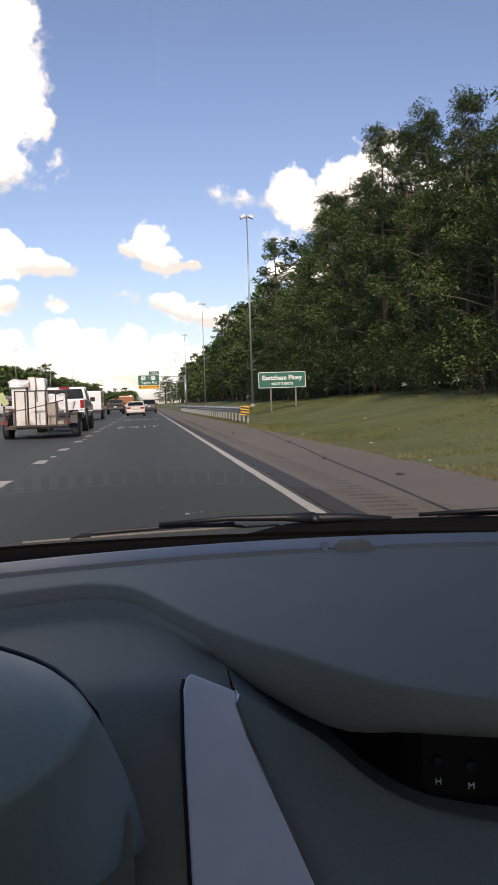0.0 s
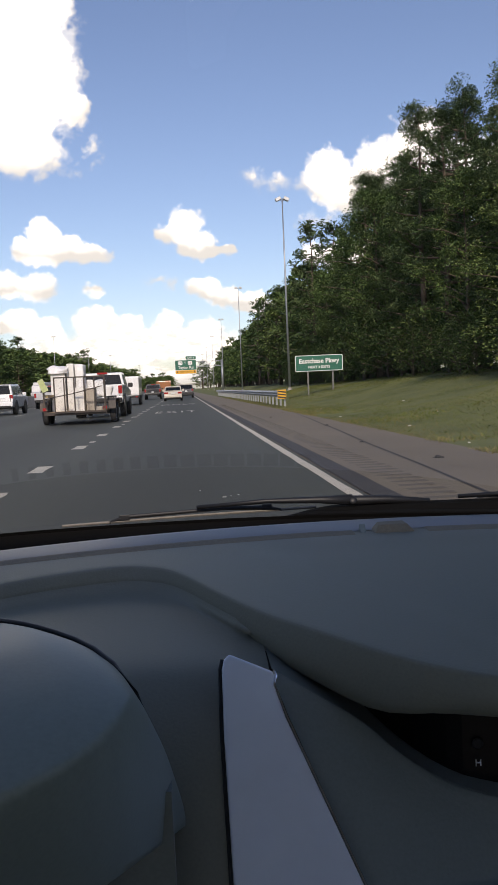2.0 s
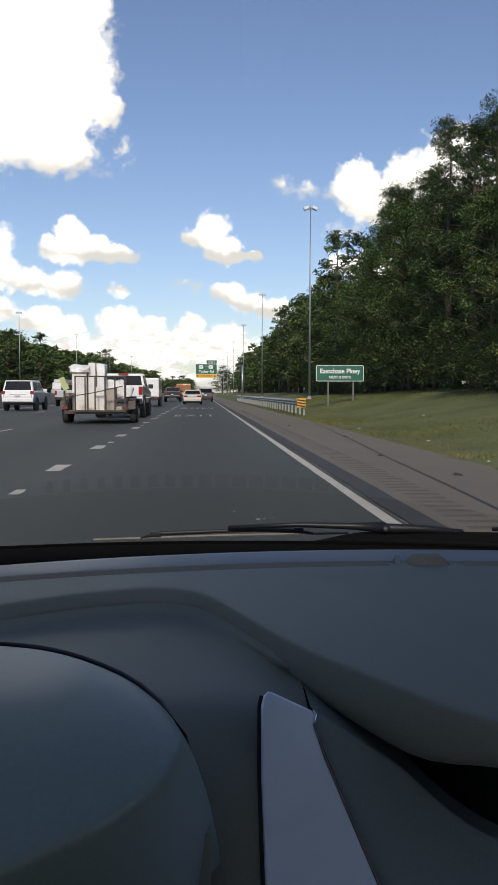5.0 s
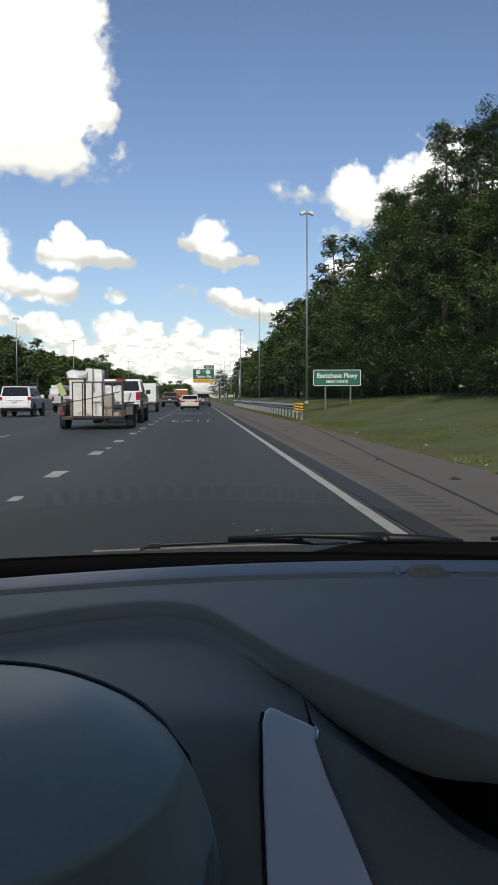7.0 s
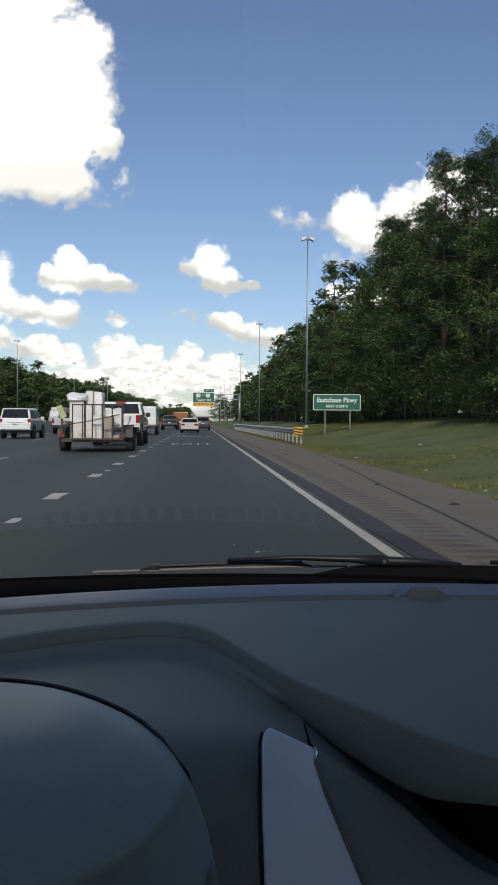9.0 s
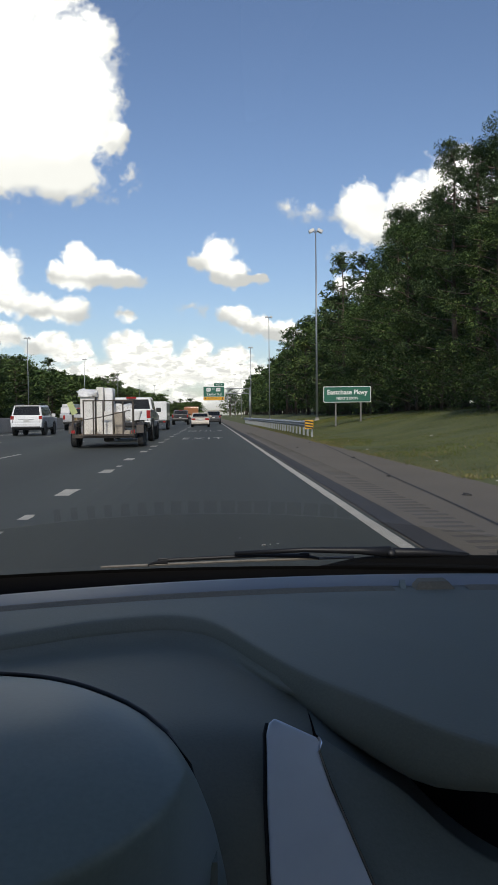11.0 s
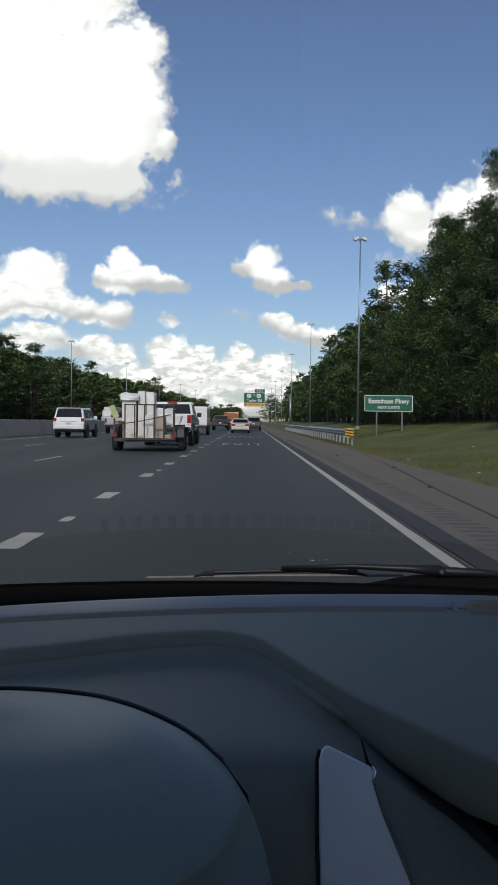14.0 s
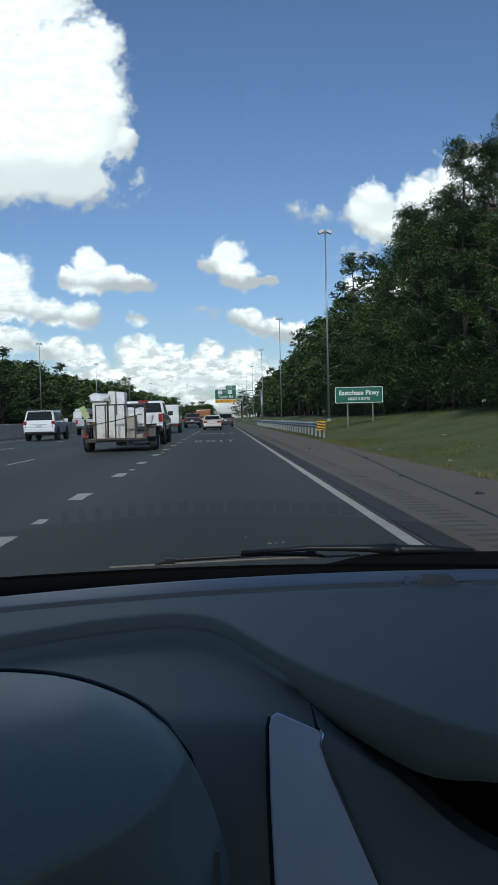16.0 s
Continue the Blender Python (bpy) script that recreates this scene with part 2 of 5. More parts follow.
M["straw"] = mat("dry_grass", (0.175, 0.150, 0.068), 0.9, spread=0.35, scale=0.5, fine=3, bump=0, island=0.4, spec=0.12)
M["concrete"] = mat("concrete", (0.36, 0.34, 0.30), 0.85, spread=0.16, scale=0.8, fine=25, bump=0.3, relief=0.006)
M["galv"] = mat("galvanised_steel", (0.33, 0.35, 0.37), 0.45, 0.75, spread=0.14, scale=3, fine=40, bump=0.1)
M["bark"] = mat("bark", (0.10, 0.075, 0.055), 0.9, spread=0.35, scale=2, fine=14, bump=0.8, relief=0.03)
M["leaf"] = mat("broad_leaves", (0.072, 0.124, 0.044), 0.75, spread=0.3, scale=0.5, fine=2, bump=0, island=0.5, vary=0.25, tint=(0.096, 0.146, 0.045), spec=0.12)
M["pine"] = mat("pine_needles", (0.055, 0.096, 0.043), 0.8, spread=0.3, scale=0.5, fine=2, bump=0, island=0.5, vary=0.2, tint=(0.072, 0.109, 0.046), spec=0.1)
M["shrub"] = mat("shrub_leaves", (0.050, 0.090, 0.030), 0.8, spread=0.3, scale=0.5, fine=2, bump=0, island=0.5, vary=0.3, tint=(0.068, 0.104, 0.032), spec=0.12)


def lane_asphalt():
    """Asphalt with paler wheel tracks and a darker oil strip down each lane."""
    m = mat("lane_asphalt", (0.047, 0.052, 0.043), 0.75, spread=0.2, scale=0.35, fine=90, bump=0.5, relief=0.006)
    t = m.node_tree
    p = t.nodes["Principled BSDF"]
    base = p.inputs["Base Color"].links[0].from_socket
    co, sep = t.nodes.new("ShaderNodeTexCoord"), t.nodes.new("ShaderNodeSeparateXYZ")
    t.links.new(co.outputs["Object"], sep.inputs[0])
    wob = t.nodes.new("ShaderNodeTexNoise")
    wob.inputs["Scale"].default_value = 0.08
    t.links.new(co.outputs["Object"], wob.inputs["Vector"])
    x = link_math(t, "ADD", sep.outputs[0], link_math(t, "MULTIPLY_ADD", wob.outputs[0], 0.5, -0.25))
    lane = link_math(t, "MULTIPLY_ADD", x, 2 * math.pi / 3.57, 2.05 * 2 * math.pi / 3.57)
    wave = link_math(t, "COSINE", lane)
    hsv = t.nodes.new("ShaderNodeHueSaturation")
    t.links.new(base, hsv.inputs["Color"])
    t.links.new(link_math(t, "MULTIPLY_ADD", wave, 0.16, 1.0), hsv.inputs["Value"])
    streak = t.nodes.new("ShaderNodeTexNoise")
    stretch = t.nodes.new("ShaderNodeMapping")
    stretch.inputs["Scale"].default_value = (2.2, 0.02, 1)
    t.links.new(co.outputs["Object"], stretch.inputs["Vector"])
    t.links.new(stretch.outputs[0], streak.inputs["Vector"])
    hsv2 = t.nodes.new("ShaderNodeHueSaturation")
    t.links.new(hsv.outputs[0], hsv2.inputs["Color"])
    t.links.new(link_math(t, "MULTIPLY_ADD", streak.outputs[0], 0.5, 0.75), hsv2.inputs["Value"])
    t.links.new(hsv2.outputs[0], p.inputs["Base Color"])
    return m


M["asphalt"] = lane_asphalt()


# ---- building helpers ----
def part(name, bm, material, parent=None, label="", smooth=False, bevel=0.0):
    me = bpy.data.meshes.new(name)
    bm.normal_update()
    bm.to_mesh(me)
    bm.free()
    me.materials.append(material)
    if smooth:
        for p in me.polygons:
            p.use_smooth = True
    ob = new(name, me)
    ob.parent = parent
    if label:
        ob["label"] = label
    if bevel:
        b = ob.modifiers.new("bevel", "BEVEL")
        b.width, b.segments, b.limit_method, b.angle_limit = bevel, 2, "ANGLE", radians(35)
    return ob


def thing(name, label, category, place=(0, 0, 0), turn=0.0, group="", kind=""):
    ob = new(name)
    ob.empty_display_size = 0.1
    ob.matrix_basis = pose(*place, 0, 0, turn)
    return tagged(ob, label, category, group, kind)


def add_box(bm, x0, x1, y0, y1, z0, z1, m=None):
    v = [bm.verts.new((x, y, z)) for z in (z0, z1) for y in (y0, y1) for x in (x0, x1)]
    for f in ((0, 2, 3, 1), (4, 5, 7, 6), (0, 1, 5, 4), (2, 6, 7, 3), (0, 4, 6, 2), (1, 3, 7, 5)):
        bm.faces.new([v[i] for i in f])
    if m is not None:
        bmesh.ops.transform(bm, matrix=m, verts=v)
    return v


def box(x0, x1, y0, y1, z0, z1):
    bm = bmesh.new()
    add_box(bm, x0, x1, y0, y1, z0, z1)
    return bm


def add_tube(bm, points, radii, sides=8, caps=True):
    """A round bar through the points, with a radius at each."""
    points = [Vector(p) for p in points]
    if not hasattr(radii, "__len__"):
        radii = [radii] * len(points)
    rings = []
    for i, p in enumerate(points):
        d = (points[min(i + 1, len(points) - 1)] - points[max(i - 1, 0)]).normalized()
        a = d.cross(Vector((0, 0, 1)) if abs(d.z) < 0.9 else Vector((0, 1, 0))).normalized()
        b = d.cross(a)
        rings.append([bm.verts.new(p + (a * math.cos(k * 2 * math.pi / sides) + b * math.sin(k * 2 * math.pi / sides)) * radii[i]) for k in range(sides)])
    for r, s in zip(rings, rings[1:]):
        for k in range(sides):
            bm.faces.new((r[k], r[(k + 1) % sides], s[(k + 1) % sides], s[k]))
    if caps:
        bm.faces.new(rings[0][::-1])
        bm.faces.new(rings[-1])


def tube(points, radii, sides=8):
    bm = bmesh.new()
    add_tube(bm, points, radii, sides)
    bmesh.ops.recalc_face_normals(bm, faces=bm.faces)
    return bm


def lathe(profile, segments=24, axis="z"):
    """A turned body; profile: radius, height."""
    bm = bmesh.new()
    rings = []
    for r, h in profile:
        ring = []
        for k in range(segments):
            a = 2 * math.pi * k / segments
            p = (r * math.cos(a), r * math.sin(a), h) if axis == "z" else (h, r * math.cos(a), r * math.sin(a))
            ring.append(bm.verts.new(p))
        rings.append(ring)
    for r, s in zip(rings, rings[1:]):
        for k in range(segments):
            bm.faces.new((r[k], r[(k + 1) % segments], s[(k + 1) % segments], s[k]))
    bm.faces.new(rings[0][::-1])
    bm.faces.new(rings[-1])
    bmesh.ops.recalc_face_normals(bm, faces=bm.faces)
    return bm


def prism(outline, x0, x1, taper=None):
    """A side outline (y, z) carried across from x0 to x1. taper: z -> how far each side draws in."""
    bm = bmesh.new()
    rows = []
    for x in (x0, x1):
        s = 1 if x == x0 else -1
        rows.append([bm.verts.new((x + s * (taper(y, z) if taper else 0), y, z)) for y, z in outline])
    n = len(outline)
    for i in range(n):
        bm.faces.new((rows[0][i], rows[0][(i + 1) % n], rows[1][(i + 1) % n], rows[1][i]))
    bm.faces.new(rows[0][::-1])
    bm.faces.new(rows[1])
    bmesh.ops.recalc_face_normals(bm, faces=bm.faces)
    return bm


def sheet(xs, ys, height):
    bm = bmesh.new()
    grid = [[bm.verts.new((x, y, height(x, y))) for x in xs] for y in ys]
    for a, b in zip(grid, grid[1:]):
        for i in range(len(xs) - 1):
            bm.faces.new((a[i], a[i + 1], b[i + 1], b[i]))
    return bm


def smoothstep(a, b, x):
    t = min(1.0, max(0.0, (x - a) / (b - a)))
    return t * t * (3 - 2 * t)


def curve_through(points, x):
    """A smooth value between short rows of (x, value)."""
    if x <= points[0][0]:
        return points[0][1]
    for (x0, v0), (x1, v1) in zip(points, points[1:]):
        if x <= x1:
            return v0 + (v1 - v0) * (x - x0) / (x1 - x0)
    return points[-1][1]


def soft_curve(points, x, w=0.02):
    return sum(curve_through(points, x + w * k) for k in (-1.5, -1, -0.5, 0, 0.5, 1, 1.5)) / 7


# ---- ground, road and verge ----
ROAD_LEFT, VERGE = -14.6, 4.35


def ground_height(x, y):
    n = noise.noise((x * 0.12, y * 0.05, 0.3))
    right = smoothstep(4.6, 14.5, x) * (1.25 + 0.5 * n) + smoothstep(14, 34, x) * 1.2
    left = smoothstep(-34, -60, x) * 2.0
    return -0.05 + right + left + 0.03 * n * smoothstep(4.4, 6, x)


far_steps = [-40, -10, 0, 5, 10, 15, 20, 25, 30, 36, 42, 50, 60, 72, 86, 102, 125, 150, 190, 240, 300, 380, 480, 600, 900, 1500, 2500, 4500]
side_steps = [-4500, -2000, -900, -400, -200, -110, -75, -60, -48, -40, -34, -28, -20, -11.2, -4, 1, 4.2, 4.6, 5.2, 6, 7, 8, 9, 10, 11, 12, 13, 14.5, 17, 20, 26, 34, 48, 75, 110, 200, 400, 900, 2000, 4500]
tagged(part("ground", sheet(side_steps, far_steps, ground_height), M["earth"], smooth=True), "rough grassy verge ground sloping up to the trees", "ground", kind="structure")
road = tagged(part("road", sheet([ROAD_LEFT, -12, -9, -6, -3, 0, 1.66], [-60, -20, 0, 10, 20, 40, 80, 160, 400, 1200], lambda x, y: 0.0), M["asphalt"]), "dark grey asphalt motorway with several lanes", "road", kind="structure")
tagged(part("pavement", sheet([1.66, 2.6, 3.6, VERGE], [-60, 0, 10, 20, 40, 80, 160, 400, 1200], lambda x, y: -0.006 - 0.012 * (x - 1.66)), M["shoulder"]), "brownish worn asphalt hard shoulder beside the road", "pavement", kind="structure")
tagged(part("road_2", sheet([-34, -26, -20, -15.2], [-60, 0, 40, 100, 200, 500, 1200], lambda x, y: -0.02), M["asphalt"]), "opposite carriageway of grey asphalt behind the barrier", "road", kind="structure")


def strip(x, y0, y1, w, z=0.005, jag=0.0, step=1.0):
    bm = bmesh.new()
    n = max(1, int((y1 - y0) / step))
    rows = []
    for i in range(n + 1):
        y = y0 + (y1 - y0) * i / n
        rows.append([bm.verts.new((x + s * w / 2 + random.uniform(-jag, jag), y, z)) for s in (-1, 1)])
    for a, b in zip(rows, rows[1:]):
        bm.faces.new((a[0], a[1], b[1], b[0]))
    return bm


edge_line = tagged(part("edge_line", strip(1.55, -5, 420, 0.12, 0.005, 0.006, 0.8), M["marking"]), "solid white painted edge line, slightly worn", "road marking", kind="structure")
tagged(part("edge_line_left", strip(-12.75, -5, 420, 0.14, 0.005, 0.008, 1.5), M["marking"]), "solid pale painted edge line along the median side", "road marking", kind="structure")
tagged(part("road_seam", strip(1.82, -5, 420, 0.26, 0.004, 0.015, 1.3), M["seam"]), "dark tarred seam along the road edge", "seam", kind="structure")
for k in range(26):
    y = 6.9 + k * 4.55
    dash = tagged(part("lane_dash", strip(-2.05, y, y + 1.0, 0.22, 0.005, 0.012, 0.25), M["marking"]), "short white painted lane dash, worn at the edges", "road marking", "dotted lane line", "structure")
    if k % 2 == 0 and k < 14:
        tagged(part("lane_dash", strip(-1.98, y + 1.9, y + 2.35, 0.11, 0.005, 0.015, 0.2), M["marking"]), "small leftover white paint patch of an old lane line", "road marking", "old paint patches", "structure")
for k in range(28):
    y = 9.5 + (k // 2) * 12.2
    tagged(part("lane_dash", strip((-5.58, -9.15)[k % 2], y, y + 3.0, 0.12, 0.005, 0.008, 0.5), M["marking"]), "long thin white painted lane dash", "road marking", "dashed lane line", "structure")

# milled rumble grooves along the shoulder
groove = bmesh.new()
add_box(groove, -0.19, 0.19, -0.07, 0.07, 0, 0.003)
groove_mesh = bpy.data.meshes.new("rumble_groove")
groove.to_mesh(groove_mesh)
groove.free()
groove_mesh.materials.append(M["rumble"])
rumble = tagged(new("rumble_strip"), "row of milled dark rumble grooves in the shoulder", "rumble strip", kind="structure")
for k in range(150):
    g = new("groove", groove_mesh)
    g.parent = rumble
    g.matrix_basis = pose(2.32 + random.uniform(-0.02, 0.02), 5.0 + k * 0.32, -0.0145, 0, 0, random.uniform(-2, 2))


def road_word(word, y, height):
    cu = bpy.data.curves.new("road_word", "FONT")
    cu.body, cu.align_x, cu.size = word, "CENTER", 1.0
    cu.space_character = 1.25
    ob = new("painted_word", cu)
    ob.data.materials.append(M["marking"])
    ob.scale = (0.82, height, 1)
    ob.location = (-0.4, y, 0.006)
    return tagged(ob, "stretched white painted word on the asphalt", "road marking", kind="structure")


road_word("EXIT", 38.5, 4.2)
road_word("ONLY", 58.0, 5.5)

# a long dark tar snake curving off the edge into the shoulder
bm = bmesh.new()
last = None
for i in range(40):
    f = i / 39
    y = 36 - 29 * f
    x = 2.72 + 0.062 * (y - 7) + 0.05 * noise.noise((f * 6, 0, 0))
    pair = [bm.verts.new((x + s * 0.022, y, 0.0)) for s in (-1, 1)]
    if last:
        bm.faces.new((last[0], last[1], pair[1], pair[0]))
    last = pair
for v in bm.verts:
    v.co.z = -0.006 - 0.012 * (v.co.x - 1.66) + 0.004
tagged(part("tar_crack", bm, M["seam"]), "dark tar-filled crack curving across the shoulder", "crack", kind="structure")


# ---- grass ----
def grass_tufts():
    """Short bent blades, dry ones thickest along the asphalt."""
    verts, faces, dry = [], [], []
    rng = random.Random(5)
    for i in range(150000):
        y = 7 + 85 * rng.random() ** 1.6
        x = VERGE - 0.12 + (11 * rng.random() ** 1.2)
        patch = noise.noise((x * 0.5, y * 0.35, 2))
        if patch < -0.36:
            continue
        z = ground_height(x, y) - 0.015
        h = rng.uniform(0.02, 0.065) * (1.35 if noise.noise((x * 0.3, y * 0.2, 7)) > 0.2 else 0.85)
        a, w = rng.uniform(0, 6.28), rng.uniform(0.006, 0.014) * (1 + y / 40)
        dx, dy = math.cos(a) * w, math.sin(a) * w
        lx, ly = rng.uniform(-0.07, 0.07), rng.uniform(-0.07, 0.07)
        n = len(verts)
        verts += [(x - dx, y - dy, z), (x + dx, y + dy, z), (x + lx, y + ly, z + h)]
        faces.append((n, n + 1, n + 2))
        dry.append(1 if rng.random() < 0.62 * math.exp(-(x - VERGE) / (0.7 + 0.5 * patch)) + 0.10 + 0.35 * max(0, patch) else 0)
    me = bpy.data.meshes.new("grass")
    me.from_pydata(verts, [], faces)
    me.materials.append(M["grass"])
    me.materials.append(M["straw"])
    me.polygons.foreach_set("material_index", dry)
    return tagged(new("grass", me), "short uneven green grass, straw-coloured along the shoulder", "grass", kind="stuff")


grass_tufts()


# ---- trees ----
def leaf_cloud(centres, count, size, flat, rng, needle=False):
    """Many small bent leaves gathered round the centres (place, radius)."""
    verts, faces = [], []
    for _ in range(count):
        c, r = centres[rng.randrange(len(centres))]
        d = Vector((rng.gauss(0, 1), rng.gauss(0, 1), rng.gauss(0, 1) * flat))
        d = d.normalized() * (r * rng.random() ** 0.40)
        if d.z < 0 and rng.random() < 0.45:
            d.z = -d.z
        p = c + Vector((d.x, d.y, d.z * flat))
        a = Vector((rng.gauss(0, 1), rng.gauss(0, 1), rng.gauss(0, 0.55))).normalized()
        b = a.cross(Vector((rng.gauss(0, 0.5), rng.gauss(0, 0.5), 1))).normalized()
        s = size * rng.uniform(0.6, 1.4)
        w = s * (0.30 if needle else 0.55)
        n = len(verts)
        verts += [tuple(p - a * s * 0.5), tuple(p + b * w * 0.5), tuple(p + a * s * 0.5 + Vector((0, 0, -0.15 * s))), tuple(p - b * w * 0.5)]
        faces += [(n, n + 1, n + 2), (n, n + 2, n + 3)]
    return verts, faces


def tree_kind(name, height, spread, bare, pine, leaves, leaf, seed, label):
    rng = random.Random(seed)
    t = thing(name, label, "tree", group="roadside wood")
    bm = bmesh.new()
    lean = Vector((rng.uniform(-0.03, 0.03), rng.uniform(-0.03, 0.03), 1))
    trunk = [lean * (height * 0.95 * k / 6) + Vector((rng.uniform(-0.08, 0.08), rng.uniform(-0.08, 0.08), 0)) for k in range(7)]
    base = height * 0.0135 + 0.04
    add_tube(bm, trunk, [base * (1 - 0.92 * k / 6) for k in range(7)], 7)
    centres = []
    limbs = 36 if pine else 32
    for i in range(limbs):
        f = bare + (1 - bare) * (i + rng.random() * 0.8) / limbs
        z = height * f
        g = (f - bare) / (1 - bare)
        reach = spread * (1.05 - g) ** 0.7 * rng.uniform(0.55, 1.1) if pine else spread * math.sin(math.pi * min(1, 0.22 + 0.78 * g)) ** 0.7 * rng.uniform(0.6, 1.12)
        a = i * 2.4 + rng.uniform(-0.5, 0.5)
        root = lean * min(z, height * 0.93)
        tip = root + Vector((math.cos(a) * reach, math.sin(a) * reach, reach * (0.12 if pine else 0.3) + rng.uniform(-0.3, 0.4)))
        mid = root.lerp(tip, 0.5) + Vector((0, 0, -0.12 if pine else 0.15))
        add_tube(bm, (root, mid, tip), (base * 0.32 * (1 - 0.5 * g), base * 0.2, 0.012), 4, False)
        for k in range(3):
            c = mid.lerp(tip, 0.35 + 0.36 * k) + Vector((rng.uniform(-0.35, 0.35), rng.uniform(-0.35, 0.35), rng.uniform(-0.35, 0.55)))
            centres.append((c, rng.uniform(0.42, 0.90) * (0.80 if pine else 1.08) * (0.6 + spread / 7)))
    bmesh.ops.recalc_face_normals(bm, faces=bm.faces)
    part("trunk", bm, M["bark"], t, smooth=True)
    verts, faces = leaf_cloud(centres, leaves, leaf, 0.8 if pine else 0.85, rng, pine)
    me = bpy.data.meshes.new("crown")
    me.from_pydata(verts, [], faces)
    me.materials.append(M["pine" if pine else "leaf"])
    crown = new("crown", me)
    crown.parent = t
    return t


def wood():
    near = [tree_kind("pine_tree", 17, 3.2, 0.34, True, 16000, 0.185, 11, "tall dark green pine with open ragged crown"),
            tree_kind("pine_tree", 15, 3.0, 0.22, True, 15000, 0.185, 12, "dark green pine with drooping limbs at the wood edge"),
            tree_kind("broadleaf_tree", 12.5, 3.6, 0.14, False, 18000, 0.148, 13, "dense mid-green broadleaf tree at the wood edge"),
            tree_kind("broadleaf_tree", 10, 3.3, 0.08, False, 16000, 0.140, 14, "bushy green broadleaf tree reaching to the ground")]
    far = [tree_kind("pine_tree", 16, 3.4, 0.12, True, 1500, 0.66, 15, "dark pine in the distant tree line"),
           tree_kind("broadleaf_tree", 12, 3.9, 0.04, False, 2000, 0.58, 16, "dark green broadleaf tree in the distant tree line")]
    mid = [tree_kind("pine_tree", 16, 3.3, 0.2, True, 2200, 0.50, 25, "dark pine standing back in the tree line"),
           tree_kind("broadleaf_tree", 12.5, 3.7, 0.06, False, 4200, 0.36, 26, "dense dark green broadleaf tree in the tree line")]
    bush = [tree_kind("shrub", 3.6, 1.7, 0.05, False, 3000, 0.15, 17, "leafy green shrub at the edge of the wood"),
            tree_kind("shrub", 2.5, 1.5, 0.03, False, 2600, 0.14, 18, "low tangled green shrub at the edge of the wood")]
    for b in bush:
        next(c for c in b.children if c.name.startswith("crown")).data.materials[0] = M["shrub"]
        b["category"] = "shrub"
    spots, massed = [], []
    rng = random.Random(3)
    for row, (x0, kinds) in enumerate(((14.6, (2, 3, 2, 1)), (17.5, (0, 2, 1, 0)), (21.0, (0, 1, 0, 2)))):
        y = 16 + row * 1.7
        while y < 82:
            spots.append(((near[kinds[rng.randrange(4)]] if row < 2 else mid[kinds[rng.randrange(4)] > 1]), x0 + rng.uniform(-0.9, 0.9) + 0.012 * max(0, y - 60), y, rng.uniform(0.85, 1.12) * (1 + 0.03 * row)))
            y += rng.uniform(3.2, 4.8)
        while y < 420:
            spots.append(((mid if y < 160 else far)[rng.random() < 0.5], x0 + rng.uniform(-1.2, 1.2) + 0.01 * (y - 60), y, rng.uniform(0.85, 1.12)))
            y += rng.uniform(4.5, 6.5) * (1 + (y - 100) / 350)
    for x0 in (25.5, 30.0):                    # deeper in the wood
        y = 14.0
        while y < 130:
            massed.append((far[rng.random() < 0.6], x0 + rng.uniform(-1.2, 1.2), y, rng.uniform(0.8, 1.0)))
            y += rng.uniform(4.0, 6.0)
    for x0 in (15.8, 18.8):
        y = 15.0
        while y < 110:
            spots.append((bush[rng.random() < 0.5], x0 + rng.uniform(-0.8, 0.8), y, rng.uniform(1.1, 1.6)))
            y += rng.uniform(3.0, 4.4)
    y = 15.5
    while y < 95:
        spots.append((bush[rng.random() < 0.5], 12.9 + rng.uniform(-0.5, 0.7), y, rng.uniform(0.75, 1.25)))
        y += rng.uniform(2.2, 3.6)
    for row in range(5):                       # beyond the other carriageway
        y = 60.0 + 7 * row
        while y < 470:
            (spots if row < 2 and y < 260 else massed).append(((mid if y < 190 and row < 2 else far)[rng.random() < 0.96], -42 - 4 * row + rng.uniform(-3, 3) + 0.06 * max(0, y - 200), y, rng.uniform(0.85, 1.25)))
            y += rng.uniform(3.5, 6) * (1 + y / 500)
    for k in range(40):                        # the wood that closes the view ahead
        massed.append((far[rng.random() < 0.9], -36 + k * 0.72 + rng.uniform(-1, 1), 560 + rng.uniform(-30, 60), rng.uniform(0.75, 0.95)))
    for k in range(26):
        massed.append((far[rng.random() < 0.6], 10 + k * 2.4 + rng.uniform(-2, 2), 520 + rng.uniform(-40, 60), rng.uniform(0.9, 1.2)))
    used = set()
    for kind, x, y, s in spots:
        m = pose(x, y, ground_height(x, y) - 0.1, 0, 0, rng.uniform(0, 360))
        if kind.name in used:
            c = copy_thing(kind, m)
        else:
            used.add(kind.name)
            kind.matrix_basis, c = m, kind
        wide = 1.3 if x < 0 else 1.0
        s *= 0.90 if 0 < x and y < 48 else 1.0
        c.scale = (s * wide * rng.uniform(0.9, 1.1), s * wide * rng.uniform(0.9, 1.1), s * (0.92 if x < 0 else 1))

    verts, faces, slots, count = [], [], [], 0
